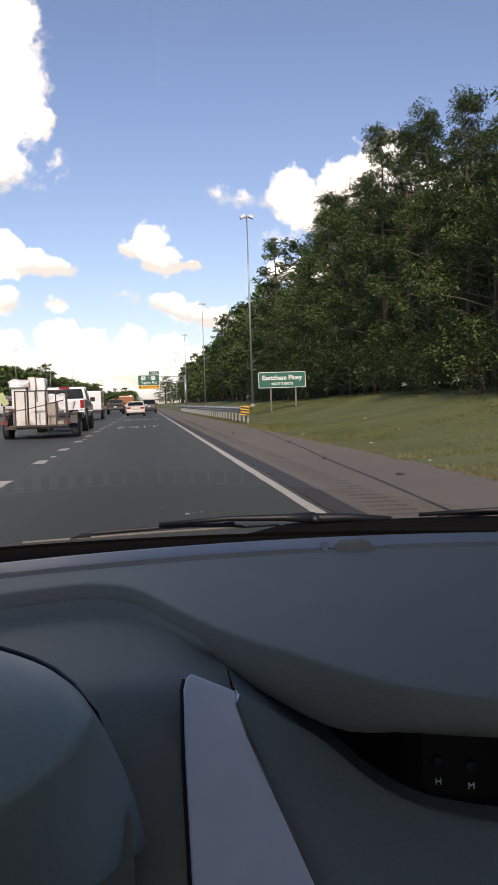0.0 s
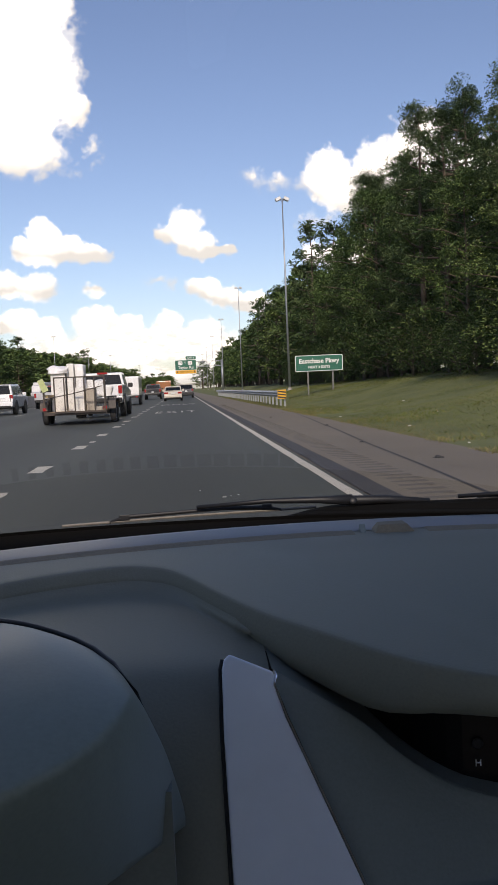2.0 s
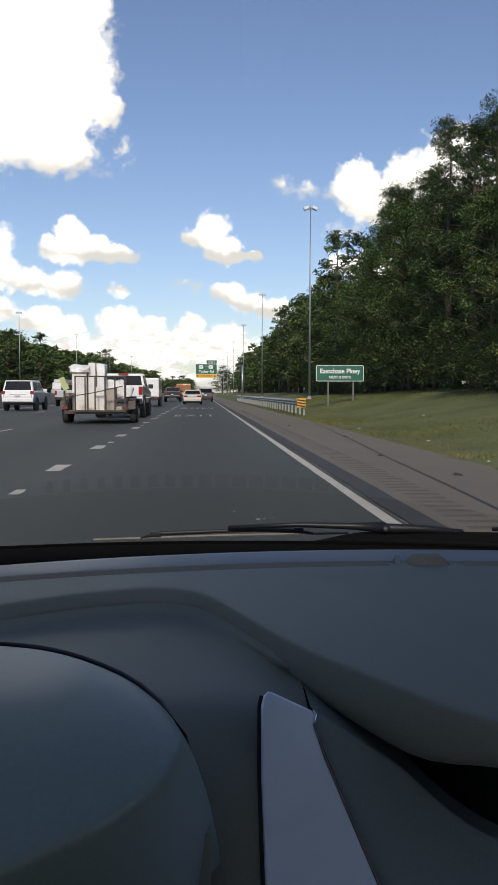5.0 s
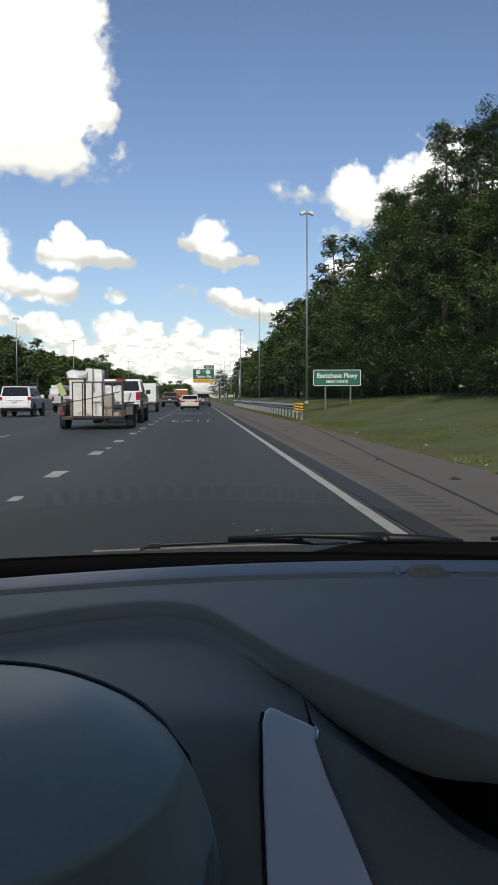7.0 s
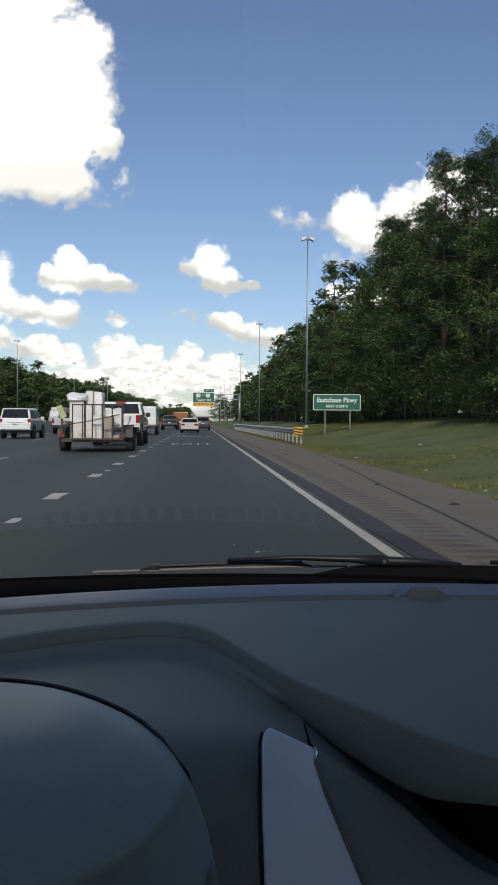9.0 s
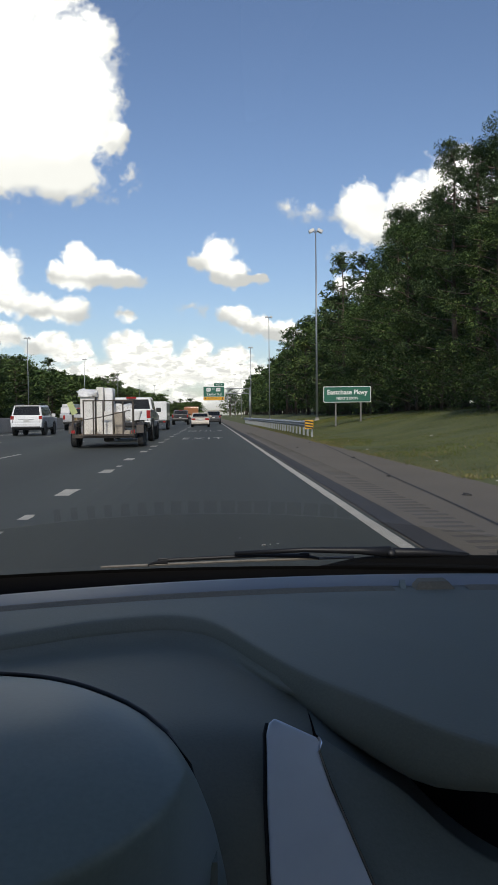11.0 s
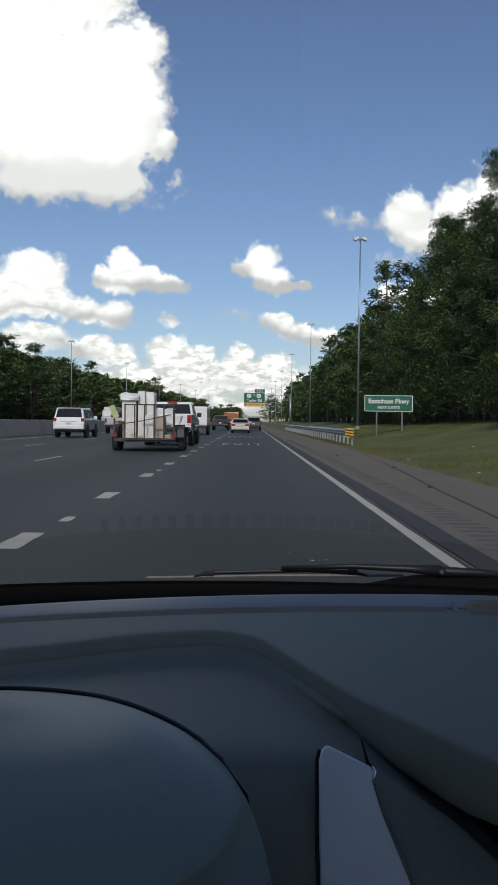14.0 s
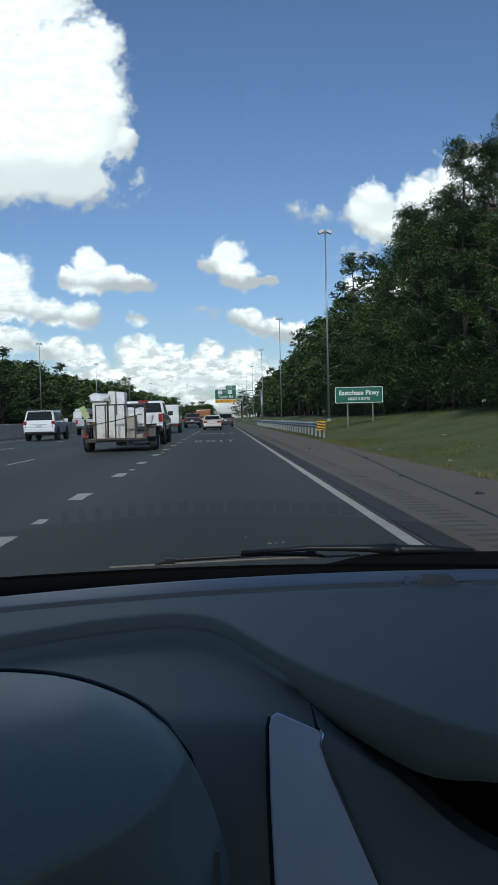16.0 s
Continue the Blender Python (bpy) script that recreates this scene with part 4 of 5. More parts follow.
M["speck"] = mat("dried_speck", (0.55, 0.56, 0.55), 0.8, spread=0.2, scale=200, fine=900, bump=0)
for sx, sf, size in ((0.067, 0.062, 0.0035), (0.085, 0.066, 0.0014), (0.035, 0.082, 0.0012), (0.075, 0.064, 0.0012)):
    bm = bmesh.new()
    bmesh.ops.create_icosphere(bm, subdivisions=2, radius=1)
    for v in bm.verts:
        v.co *= size * (1 + 0.6 * noise.noise(v.co * 2 + Vector((sx * 90, 0, 0))))
        v.co.z *= 0.18
        v.co.y *= 0.6
    ob = part("dirt_speck", bm, M["speck"], car_body, "pale dried speck on the windscreen")
    ob.matrix_basis = pose(*screen_point(sx, sf), -36, 0, 20)


wiper("wiper", (0.247, 1.150, 0.877), (-0.155, 1.155, 0.862), (0.20, 1.175, 0.866), (0.03, 1.160, 0.877), "black wiper lying along the foot of the windscreen")
wiper("wiper", (0.62, 1.110, 0.874), (0.345, 1.160, 0.862), (0.72, 1.12, 0.868), (0.40, 1.155, 0.873), "black wiper lying along the foot of the windscreen")
part("arm_cover", loft(steps(0.12, 0.72, 40), lambda x: [(x, 1.140 - 0.05 * (x / 0.72) ** 2, 0.850), (x, 1.146 - 0.05 * (x / 0.72) ** 2, 0.852 + 0.015 * smoothstep(0.12, 0.23, x) - 0.004 * smoothstep(0.35, 0.7, x)), (x, 1.170 - 0.05 * (x / 0.72) ** 2, 0.853 + 0.016 * smoothstep(0.12, 0.23, x) - 0.004 * smoothstep(0.35, 0.7, x)), (x, 1.200 - 0.05 * (x / 0.72) ** 2, 0.846)]), M["frit"], bpy.data.objects["wiper"], "black cover over the wiper pivot", smooth=True)
part("arm_foot", tube(((0.21, 1.154, 0.877), (0.247, 1.152, 0.876), (0.30, 1.154, 0.874), (0.36, 1.160, 0.868)), (0.004, 0.007, 0.006, 0.004), 8), M["black"], bpy.data.objects["wiper"], smooth=True)


# ---- roadside furniture ----
M["sign_green"] = mat("sign_green", (0.008, 0.115, 0.075), 0.45, spread=0.08, scale=2, fine=40, bump=0)
M["sign_white"] = mat("sign_white", (0.72, 0.74, 0.72), 0.5, spread=0.06, scale=2, fine=40, bump=0)
M["sign_yellow"] = mat("sign_yellow", (0.70, 0.36, 0.02), 0.5, spread=0.08, scale=2, fine=40, bump=0)
M["sign_back"] = mat("sign_aluminium", (0.45, 0.46, 0.47), 0.5, 0.6, spread=0.1, scale=2, fine=40, bump=0)
M["black_paint"] = mat("black_paint", (0.02, 0.02, 0.02), 0.6, spread=0.2, scale=5, fine=50, bump=0)
M["litter"] = mat("litter", (0.40, 0.39, 0.35), 0.7, spread=0.2, scale=8, fine=60, bump=0.2, vary=0.4)
M["rubble"] = mat("rubber_scrap", (0.03, 0.028, 0.026), 0.8, spread=0.3, scale=8, fine=60, bump=0.4)


M["post_steel"] = mat("weathered_post_steel", (0.17, 0.17, 0.16), 0.6, 0.4, spread=0.2, scale=3, fine=40, bump=0.1)


def lettering(text, x, z, size, y, parent, material=None, name="lettering", bold=0.0):
    cu = bpy.data.curves.new(name, "FONT")
    cu.body, cu.size, cu.align_x, cu.align_y, cu.offset = text, size, "CENTER", "CENTER", bold
    cu.extrude = 0.002
    cu.materials.append(material or M["sign_white"])
    ob = new(name, cu)
    ob.parent = parent
    ob.matrix_basis = pose(x, y, z, 90, 0, 0)
    return ob


def rounded_board(w, h, y0, y1, r=0.08):
    bm = bmesh.new()
    out = []
    for cx, cz, a0 in ((w / 2 - r, h / 2 - r, 0), (-w / 2 + r, h / 2 - r, 90), (-w / 2 + r, -h / 2 + r, 180), (w / 2 - r, -h / 2 + r, 270)):
        out += [(cx + r * math.cos(radians(a0 + k * 30)), cz + r * math.sin(radians(a0 + k * 30))) for k in range(4)]
    a, b = [[bm.verts.new((x, y, z)) for x, z in out] for y in (y0, y1)]
    bm.faces.new(a)
    bm.faces.new(b[::-1])
    for i in range(len(out)):
        j = (i + 1) % len(out)
        bm.faces.new((a[i], b[i], b[j], a[j]))
    bmesh.ops.recalc_face_normals(bm, faces=bm.faces)
    return bm


def steel_post(h, w=0.09, d=0.12):
    """A wide-flange post: two flanges and a web."""
    bm = bmesh.new()
    add_box(bm, -w / 2, w / 2, -d / 2, -d / 2 + 0.012, 0, h)
    add_box(bm, -w / 2, w / 2, d / 2 - 0.012, d / 2, 0, h)
    add_box(bm, -0.006, 0.006, -d / 2 + 0.012, d / 2 - 0.012, 0, h)
    return bm


def guide_sign():
    t = thing("road_sign", "green guide sign with white border on two steel posts", "road sign", (8.55, 52, 0), -3)
    for x in (-0.72, 0.85):
        z = ground_height(8.55 + x, 52) - 0.2
        p = part("post", steel_post(2.75 - z), M["post_steel"], t, "grey steel post")
        p.matrix_basis = pose(x, 0.1, z)
    white = part("border", rounded_board(2.98, 1.0, -0.012, 0.012), M["sign_white"], t, "white reflective border")
    white.matrix_basis = pose(0, 0, 2.33)
    green = part("panel", rounded_board(2.90, 0.92, -0.018, -0.0125, 0.06), M["sign_green"], t, "green reflective panel")
    green.matrix_basis = pose(0, 0, 2.33)
    lettering("Eastchase Pkwy", 0, 2.46, 0.40, -0.02, t, bold=0.010)
    lettering("NEXT 2 EXITS", 0, 2.08, 0.22, -0.02, t, bold=0.006)


guide_sign()


def gantry():
    Y = 182.0
    t = thing("sign_gantry", "galvanised steel cantilever gantry over the lane", "sign gantry", (0, Y, 0))
    px = 8.6
    part("post", tube(((px, 0, -0.2), (px, 0, 7.2)), (0.27, 0.24), 14), M["galv"], t, smooth=True)
    for z in (5.9, 7.0):
        for y in (-0.35, 0.35):
            part("chord", tube(((px, y, z), (-0.8, y, z)), 0.07, 6), M["galv"], t)
    n = 9
    for i in range(n):
        x0, x1 = px - (px + 0.8) * i / n, px - (px + 0.8) * (i + 1) / n
        part("brace", tube(((x0, -0.35, 5.9 if i % 2 else 7.0), (x1, -0.35, 7.0 if i % 2 else 5.9)), 0.045, 6), M["galv"], t)
    s = thing("overhead_sign", "green overhead exit sign with a yellow strip", "road sign", (0.75, Y - 0.6, 0))
    part("border", rounded_board(4.6, 3.0, 0.0, 0.03, 0.18), M["sign_white"], s, "white border").matrix_basis = pose(0, 0, 5.9)
    part("panel", rounded_board(4.5, 2.1, -0.02, -0.002, 0.1), M["sign_green"], s, "green panel").matrix_basis = pose(0, 0, 6.3)
    part("exit_strip", rounded_board(4.5, 0.72, -0.02, -0.002, 0.1), M["sign_yellow"], s, "yellow lower strip").matrix_basis = pose(0, 0, 4.83)
    tab = part("tab_border", rounded_board(2.3, 0.8, 0.0, 0.03, 0.1), M["sign_white"], s, "white border")
    tab.matrix_basis = pose(1.15, 0, 7.82)
    part("tab", rounded_board(2.2, 0.7, -0.02, -0.002, 0.08), M["sign_green"], s, "green exit tab").matrix_basis = pose(1.15, 0, 7.82)
    lettering("EXIT 6", 1.15, 7.82, 0.5, -0.03, s)
    for x, n in ((-1.15, "271"), (0.95, "231")):
        part("shield", rounded_board(0.95, 0.8, -0.03, -0.021, 0.2), M["sign_white"], s, "white route shield").matrix_basis = pose(x, 0, 6.75)
        lettering(n, x, 6.75, 0.5, -0.035, s, M["black_paint"])
    lettering("TO", -0.1, 6.85, 0.42, -0.03, s)
    lettering("Taylor Rd", 0, 5.75, 0.82, -0.03, s, bold=0.01)
    lettering("EXIT ONLY", 0, 4.83, 0.5, -0.03, s, M["black_paint"])
    for x in (-1.85, 1.85):
        bm = bmesh.new()
        v = [bm.verts.new(c) for c in ((x - 0.22, -0.026, 4.83), (x + 0.22, -0.026, 4.83), (x, -0.026, 4.58))]
        bm.faces.new(v)
        add_box(bm, x - 0.07, x + 0.07, -0.027, -0.022, 4.83, 5.08)
        part("arrow", bm, M["black_paint"], s, "black down arrow")
    part("bracket", box(-1.6, -1.5, 0.03, 0.25, 4.6, 7.3), M["galv"], s)
    part("bracket", box(1.5, 1.6, 0.03, 0.25, 4.6, 7.3), M["galv"], s)


gantry()


def light_pole(x, y, h=16.5, turn=0.0):
    t = thing("light_pole", "tall slim galvanised light pole with lamp heads", "light pole", (x, y, ground_height(x, y) - 0.15), turn, "light poles")
    part("mast", tube(((0, 0, 0), (0, 0, h * 0.5), (0, 0, h)), (0.11, 0.08, 0.045), 10), M["galv"], t, smooth=True)
    part("base", lathe(((0.3, 0), (0.3, 0.15), (0.16, 0.25), (0.14, 0.4)), 12), M["concrete"], t, "concrete footing")
    for s in (-1, 1):
        arm = part("arm", tube(((0, 0, h - 0.3), (s * 0.18, 0, h - 0.1), (s * 0.30, 0, h - 0.05)), 0.03, 6), M["galv"], t)
        bm = bmesh.new()
        add_box(bm, -0.24, 0.24, -0.2, 0.2, -0.15, 0.12)
        head = part("lamp_head", bm, M["sign_back"], t, "grey boxy lamp head", bevel=0.03)
        head.matrix_basis = pose(s * 0.36, 0, h - 0.05, 0, s * 25, 0)
    return t


pole = light_pole(9.2, 72)
for y in (133, 194, 256, 320, 385, 460):
    copy_thing(pole, pose(9.4, y, ground_height(9.4, y) - 0.15))
for y in (95, 150, 210, 272, 335, 400, 480):
    copy_thing(pole, pose(-36.5 + 0.03 * (y - 95), y + 12, ground_height(-36, y) - 0.15, 0, 0, 20))


def guard_rail(x, y0, y1, label):
    t = thing("guard_rail", label, "guard rail")
    profile = ((0.0, 0.44), (0.0, 0.47), (-0.075, 0.52), (-0.075, 0.555), (-0.01, 0.60), (-0.01, 0.615), (-0.075, 0.66), (-0.075, 0.695), (0.0, 0.745), (0.0, 0.76))
    spans = int((y1 - y0) / 3.81)
    for i in range(spans):
        bm = bmesh.new()
        a, b = y0 + i * 3.81, y0 + (i + 1) * 3.81 + 0.12
        r0 = [bm.verts.new((x + dx - 0.003 * (i % 2), a, z)) for dx, z in profile]
        r1 = [bm.verts.new((x + dx - 0.003 * (i % 2), b, z)) for dx, z in profile]
        for k in range(len(profile) - 1):
            bm.faces.new((r0[k], r1[k], r1[k + 1], r0[k + 1]))
        r = part("rail", bm, M["galv"], t)
        s = r.modifiers.new("thickness", "SOLIDIFY")
        s.thickness = 0.004
    for i in range(int((y1 - y0) / 1.905) + 1):
        y = y0 + 0.2 + i * 1.905
        part("post", steel_post(0.98, 0.10, 0.15), M["galv"], t).matrix_basis = pose(x + 0.27, y, -0.2)
        part("block", box(x + 0.01, x + 0.19, y - 0.07, y + 0.07, 0.45, 0.74), M["bark"], t, "weathered timber spacer block")
    end = part("end_plate", box(x - 0.12, x + 0.32, y0 - 0.06, y0 - 0.03, 0.36, 0.82), M["sign_yellow"], t, "yellow and black striped end plate", bevel=0.01)
    for k in range(3):
        bm = bmesh.new()
        z = 0.40 + k * 0.14
        bm.faces.new([bm.verts.new(c) for c in ((x - 0.11, y0 - 0.064, z + 0.10), (x - 0.11, y0 - 0.064, z + 0.03), (x + 0.31, y0 - 0.064, z - 0.03 + 0.0), (x + 0.31, y0 - 0.064, z + 0.04))])
        part("stripe", bm, M["black_paint"], end, "black slanting stripe")


guard_rail(4.85, 42, 124, "galvanised steel guard rail on posts beside the shoulder")

# concrete median barrier
bm = prism(((-30, 0), (400, 0), (400, 1.05), (-30, 1.05)), -15.02, -14.82, lambda y, z: -0.16 if z < 0.5 else 0.0)
tagged(part("median_barrier", bm, M["concrete"], bevel=0.03), "long pale concrete median barrier, stained at the foot", "barrier", kind="structure")
for k in range(30):
    y = 10 + k * 6.1
    tagged(part("barrier_joint", box(-14.818, -14.815, y, y + 0.03, 0.2, 1.04), M["seam"]), "dark joint in the concrete barrier", "joint", "barrier joints", "structure")


def overpass():
    t = thing("overpass", "pale concrete road bridge crossing far ahead", "bridge", (0, 900, 0))
    part("deck", box(-60, 45, -5, 5, 5.2, 6.4), M["concrete"], t, "pale concrete deck")
    part("parapet", box(-60, 45, -5.3, -5.0, 6.2, 7.3), M["concrete"], t, "concrete parapet")
    for x in (-36, -12, 6.5, 26):
        part("pier", box(x - 0.5, x + 0.5, -3.5, 3.5, -0.3, 5.2), M["concrete"], t, "concrete pier")


overpass()


def scrap(x, y, size, material, label, kindname, seed):
    rng = random.Random(seed)
    bm = bmesh.new()
    bmesh.ops.create_icosphere(bm, subdivisions=2, radius=1)
    for v in bm.verts:
        n = noise.noise(v.co * 1.7 + Vector((seed, 0, 0)))
        v.co = Vector((v.co.x * size * (1 + 0.5 * n), v.co.y * size * 0.7 * (1 + 0.5 * n), max(-0.15, v.co.z) * size * 0.35 * (1 + n)))
    z = ground_height(x, y) if x > VERGE else -0.006 - 0.012 * max(0, x - 1.66)
    ob = part(kindname, bm, material)
    ob.matrix_basis = pose(x, y, z + size * 0.05, 0, 0, rng.uniform(0, 360))
    return tagged(ob, label, "litter", "roadside litter")


for i, (x, y) in enumerate(((4.7, 13.5), (5.2, 19), (4.9, 26), (6.8, 22), (5.6, 34), (8.0, 30), (6.1, 45))):
    scrap(x, y, 0.035 + 0.02 * (i % 3), M["litter"], "crumpled pale scrap of litter in the grass", "litter_scrap", i + 1)
for i, (x, y) in enumerate(((3.1, 14.5), (3.6, 21), (2.9, 28), (3.4, 11.0), (3.9, 33))):
    scrap(x, y, 0.05 + 0.025 * (i % 2), M["rubble"], "dark scrap of tyre rubber on the shoulder", "tyre_scrap", i + 20)


# ---- traffic ----
def paint(name, color, rough=0.3, coat=0.8):
    return mat(name, color, rough, spread=0.06, scale=2, fine=50, bump=0, coat=coat)


M["white_car"] = paint("white_car_paint", (0.72, 0.73, 0.74))
M["silver_car"] = paint("silver_car_paint", (0.42, 0.43, 0.45))
M["beige_car"] = paint("beige_car_paint", (0.52, 0.47, 0.40))
M["dark_car"] = paint("dark_car_paint", (0.016, 0.017, 0.020))
M["grey_car"] = paint("grey_car_paint", (0.055, 0.058, 0.064))
M["orange_truck"] = paint("orange_truck_paint", (0.33, 0.13, 0.05), 0.55, 0.2)
M["tyre"] = mat("tyre_rubber", (0.022, 0.022, 0.023), 0.85, spread=0.25, scale=8, fine=80, bump=0.3, relief=0.004)
M["rim"] = mat("wheel_rim", (0.40, 0.41, 0.42), 0.4, 0.8, spread=0.15, scale=8, fine=80, bump=0)
M["window"] = mat("dark_car_glass", (0.010, 0.013, 0.017), 0.15, spread=0.1, bump=0, spec=0.15)
M["tail"] = mat("red_lamp_lens", (0.30, 0.012, 0.012), 0.25, spread=0.15, scale=20, fine=200, bump=0.1, relief=0.002)
M["trailer_steel"] = mat("black_trailer_steel", (0.035, 0.033, 0.032), 0.6, 0.2, spread=0.35, scale=4, fine=40, bump=0.2, relief=0.002, tint=(0.06, 0.045, 0.035))
M["plank"] = mat("weathered_plank", (0.40, 0.29, 0.16), 0.85, spread=0.3, scale=3, fine=30, bump=0.4, relief=0.004, vary=0.3)
M["wrap"] = mat("white_wrapping", (0.70, 0.70, 0.70), 0.45, spread=0.12, scale=5, fine=14, bump=0.8, relief=0.03)
M["box_white"] = mat("white_carton", (0.68, 0.67, 0.64), 0.75, spread=0.10, scale=3, fine=20, bump=0.2, relief=0.01)
M["carton"] = mat("tan_carton", (0.36, 0.32, 0.27), 0.85, spread=0.15, scale=3, fine=20, bump=0.2, relief=0.01)
M["pad"] = mat("yellow_green_pad", (0.42, 0.47, 0.22), 0.8, spread=0.2, scale=6, fine=40, bump=0.4, relief=0.01)
M["plate_bar"] = mat("plate_plain", (0.55, 0.56, 0.55), 0.5, spread=0.08, bump=0)


def add_wheel(t, x, y, r, w, side):
    wheel = part("wheel", lathe(((r * 0.60, -w * 0.40), (r * 0.94, -w / 2), (r, -w * 0.32), (r, w * 0.32), (r * 0.94, w / 2), (r * 0.60, w * 0.40)), 28, "x"), M["tyre"], t, "black rubber tyre", smooth=True)
    wheel.matrix_basis = pose(x, y, r)
    s = side
    bm = lathe(((r * 0.12, s * w * 0.36), (r * 0.50, s * w * 0.28), (r * 0.58, s * w * 0.42), (r * 0.62, s * w * 0.44), (r * 0.62, 0)), 20, "x")
    part("rim", bm, M["rim"], wheel, "metal wheel rim", smooth=True)


def slab(corners, out, thick=0.012):
    """A thin pane with four corners, set proud by the vector out."""
    bm = bmesh.new()
    o = Vector(out)
    a = [bm.verts.new(Vector(c) + o * thick) for c in corners]
    b = [bm.verts.new(Vector(c) - o * 0.03) for c in corners]
    bm.faces.new(a)
    bm.faces.new(b[::-1])
    for i in range(4):
        bm.faces.new((a[i], b[i], b[(i + 1) % 4], a[(i + 1) % 4]))
    bmesh.ops.recalc_face_normals(bm, faces=bm.faces)
    return bm


def vehicle(name, label, category, x, y, W, body, cabin, painted, wheels, wheel_r, lamp, turn=0.0, bumper=None, glass_span=(0.16, 0.86), trim=None, plate=True, light_kind="upright"):
    """body and cabin are side outlines (y ahead from the tail, z up). cabin runs: tail foot, tail top, front top, front foot."""
    t = thing(name, label, category, (x, y, 0), turn, "traffic ahead")
    h = W / 2
    low = min(z for _, z in body)
    part("body", prism(body, -h, h, lambda yy, z: 0.05 if z < low + 0.12 else 0.0), painted, t, bevel=0.05)
    belt = cabin[0][1]
    lean = 0.20
    inset = lambda yy, z: 0.04 + (z - belt) * lean
    part("cabin", prism(cabin, -h, h, inset), painted, t, bevel=0.05)
    (y0, z0), (y1, z1), (y2, z2), (y3, z3) = cabin
    n = Vector((0, -(z1 - z0), y1 - y0)).normalized()
    f0, f1 = glass_span
    rows = []
    for f in (f0, f1):
        yy, zz = y0 + (y1 - y0) * f, z0 + (z1 - z0) * f
        wx = h - inset(yy, zz) - 0.10
        rows.append(((-wx, yy, zz), (wx, yy, zz)))
    part("rear_window", slab((rows[0][0], rows[0][1], rows[1][1], rows[1][0]), n), M["window"], t, "dark rear window")
    for s in (-1, 1):
        zb, zt = belt + 0.08, z1 - 0.10
        def at(yy, zz):
            return (s * (h - inset(yy, zz)), yy, zz)
        fb, ft = (zb - z0) / (z1 - z0), (zt - z0) / (z1 - z0)
        ya, yb = y0 + (y1 - y0) * fb + 0.18, y0 + (y1 - y0) * ft + 0.18
        yc, yd = y3 + (y2 - y3) * fb - 0.2, y3 + (y2 - y3) * ft - 0.2
        cut = (ya + yc) / 2
        part("side_window", slab((at(ya, zb), at(cut - 0.05, zb), at(cut - 0.05, zt), at(yb, zt)), (s, 0, lean)), M["window"], t, "dark side window")
        part("side_window", slab((at(cut + 0.05, zb), at(yc, zb), at(yd, zt), at(cut + 0.05, zt)), (s, 0, lean)), M["window"], t, "dark side window")
        lx, lw, lz0, lz1 = lamp
        bm = bmesh.new()
        add_box(bm, min(s * lx, s * (lx - lw)), max(s * lx, s * (lx - lw)), -0.03, 0.10, lz0, lz1)
        part("tail_light", bm, M["tail"], t, "red tail light", bevel=0.015)
        mirror = part("mirror", box(s * h - 0.02 if s > 0 else s * h - 0.2, s * h + 0.2 if s > 0 else s * h + 0.02, y3 - 0.45, y3 - 0.3, belt + 0.0, belt + 0.2), trim or painted, t, bevel=0.03)
        for wy in wheels:
            if not category.startswith("pickup"):
                # ring coloured black in place of the shadow inside the arch
                arch = part("wheel_arch", lathe(((wheel_r * 1.02, s * 0.0), (wheel_r * 1.20, s * 0.0), (wheel_r * 1.18, s * 0.025), (wheel_r * 1.02, s * 0.02)), 24, "x"), M["black"], t, "black ring for the shadow in the wheel arch", smooth=True)
                arch.matrix_basis = pose(s * (h - 0.012), wy, wheel_r + 0.03)
            add_wheel(t, s * (h - 0.09), wy, wheel_r, 0.22, s)
    bz0, bz1 = bumper or (low + 0.05, low + 0.32)
    part("bumper", box(-h + 0.04, h - 0.04, -0.10, 0.12, bz0, bz1), trim or painted, t, bevel=0.04)
    if category == "car":
        wx = h - inset(y1, z1) - 0.06
        part("spoiler", box(-wx, wx, y1 - 0.16, y1 + 0.1, z1 - 0.045, z1 + 0.005), painted, t, bevel=0.018)
        part("garnish", box(-h * 0.5, h * 0.5, -0.065, -0.01, belt - 0.16, belt - 0.12), trim or M["silver_car"], t, "bright strip over the plate", bevel=0.008)
        part("lower_bumper", box(-h + 0.12, h - 0.12, -0.11, 0.1, bz0 - 0.06, bz0 + 0.06), M["black"], t, "black lower bumper", bevel=0.02)
        part("underbody", box(-h + 0.15, h - 0.15, 0.2, wheels[1], low - 0.1, low + 0.05), M["black"], t, "black underbody")
    if plate:
        part("number_plate", box(-0.15, 0.15, -0.115, -0.09, bz1 + 0.08, bz1 + 0.23), M["plate_bar"], t, "plain pale number plate")
    return t


# sedan ahead in the lane
vehicle("sedan", "beige four-door sedan with red tail lights driving ahead", "car", -1.0, 80, 1.76,
        ((0.0, 0.30), (-0.03, 0.62), (0.02, 0.92), (0.9, 0.97), (3.4, 0.95), (4.6, 0.72), (4.7, 0.35), (4.5, 0.25), (0.3, 0.25)),
        ((0.75, 0.93), (1.45, 1.36), (2.9, 1.40), (3.7, 0.94)), M["beige_car"], (0.95, 3.75), 0.31, (0.84, 0.38, 0.68, 0.86))
suv_box = ((0.0, 0.45), (-0.04, 0.75), (0.0, 1.08), (3.5, 1.06), (4.6, 0.98), (4.7, 0.5), (4.5, 0.38), (0.3, 0.38))
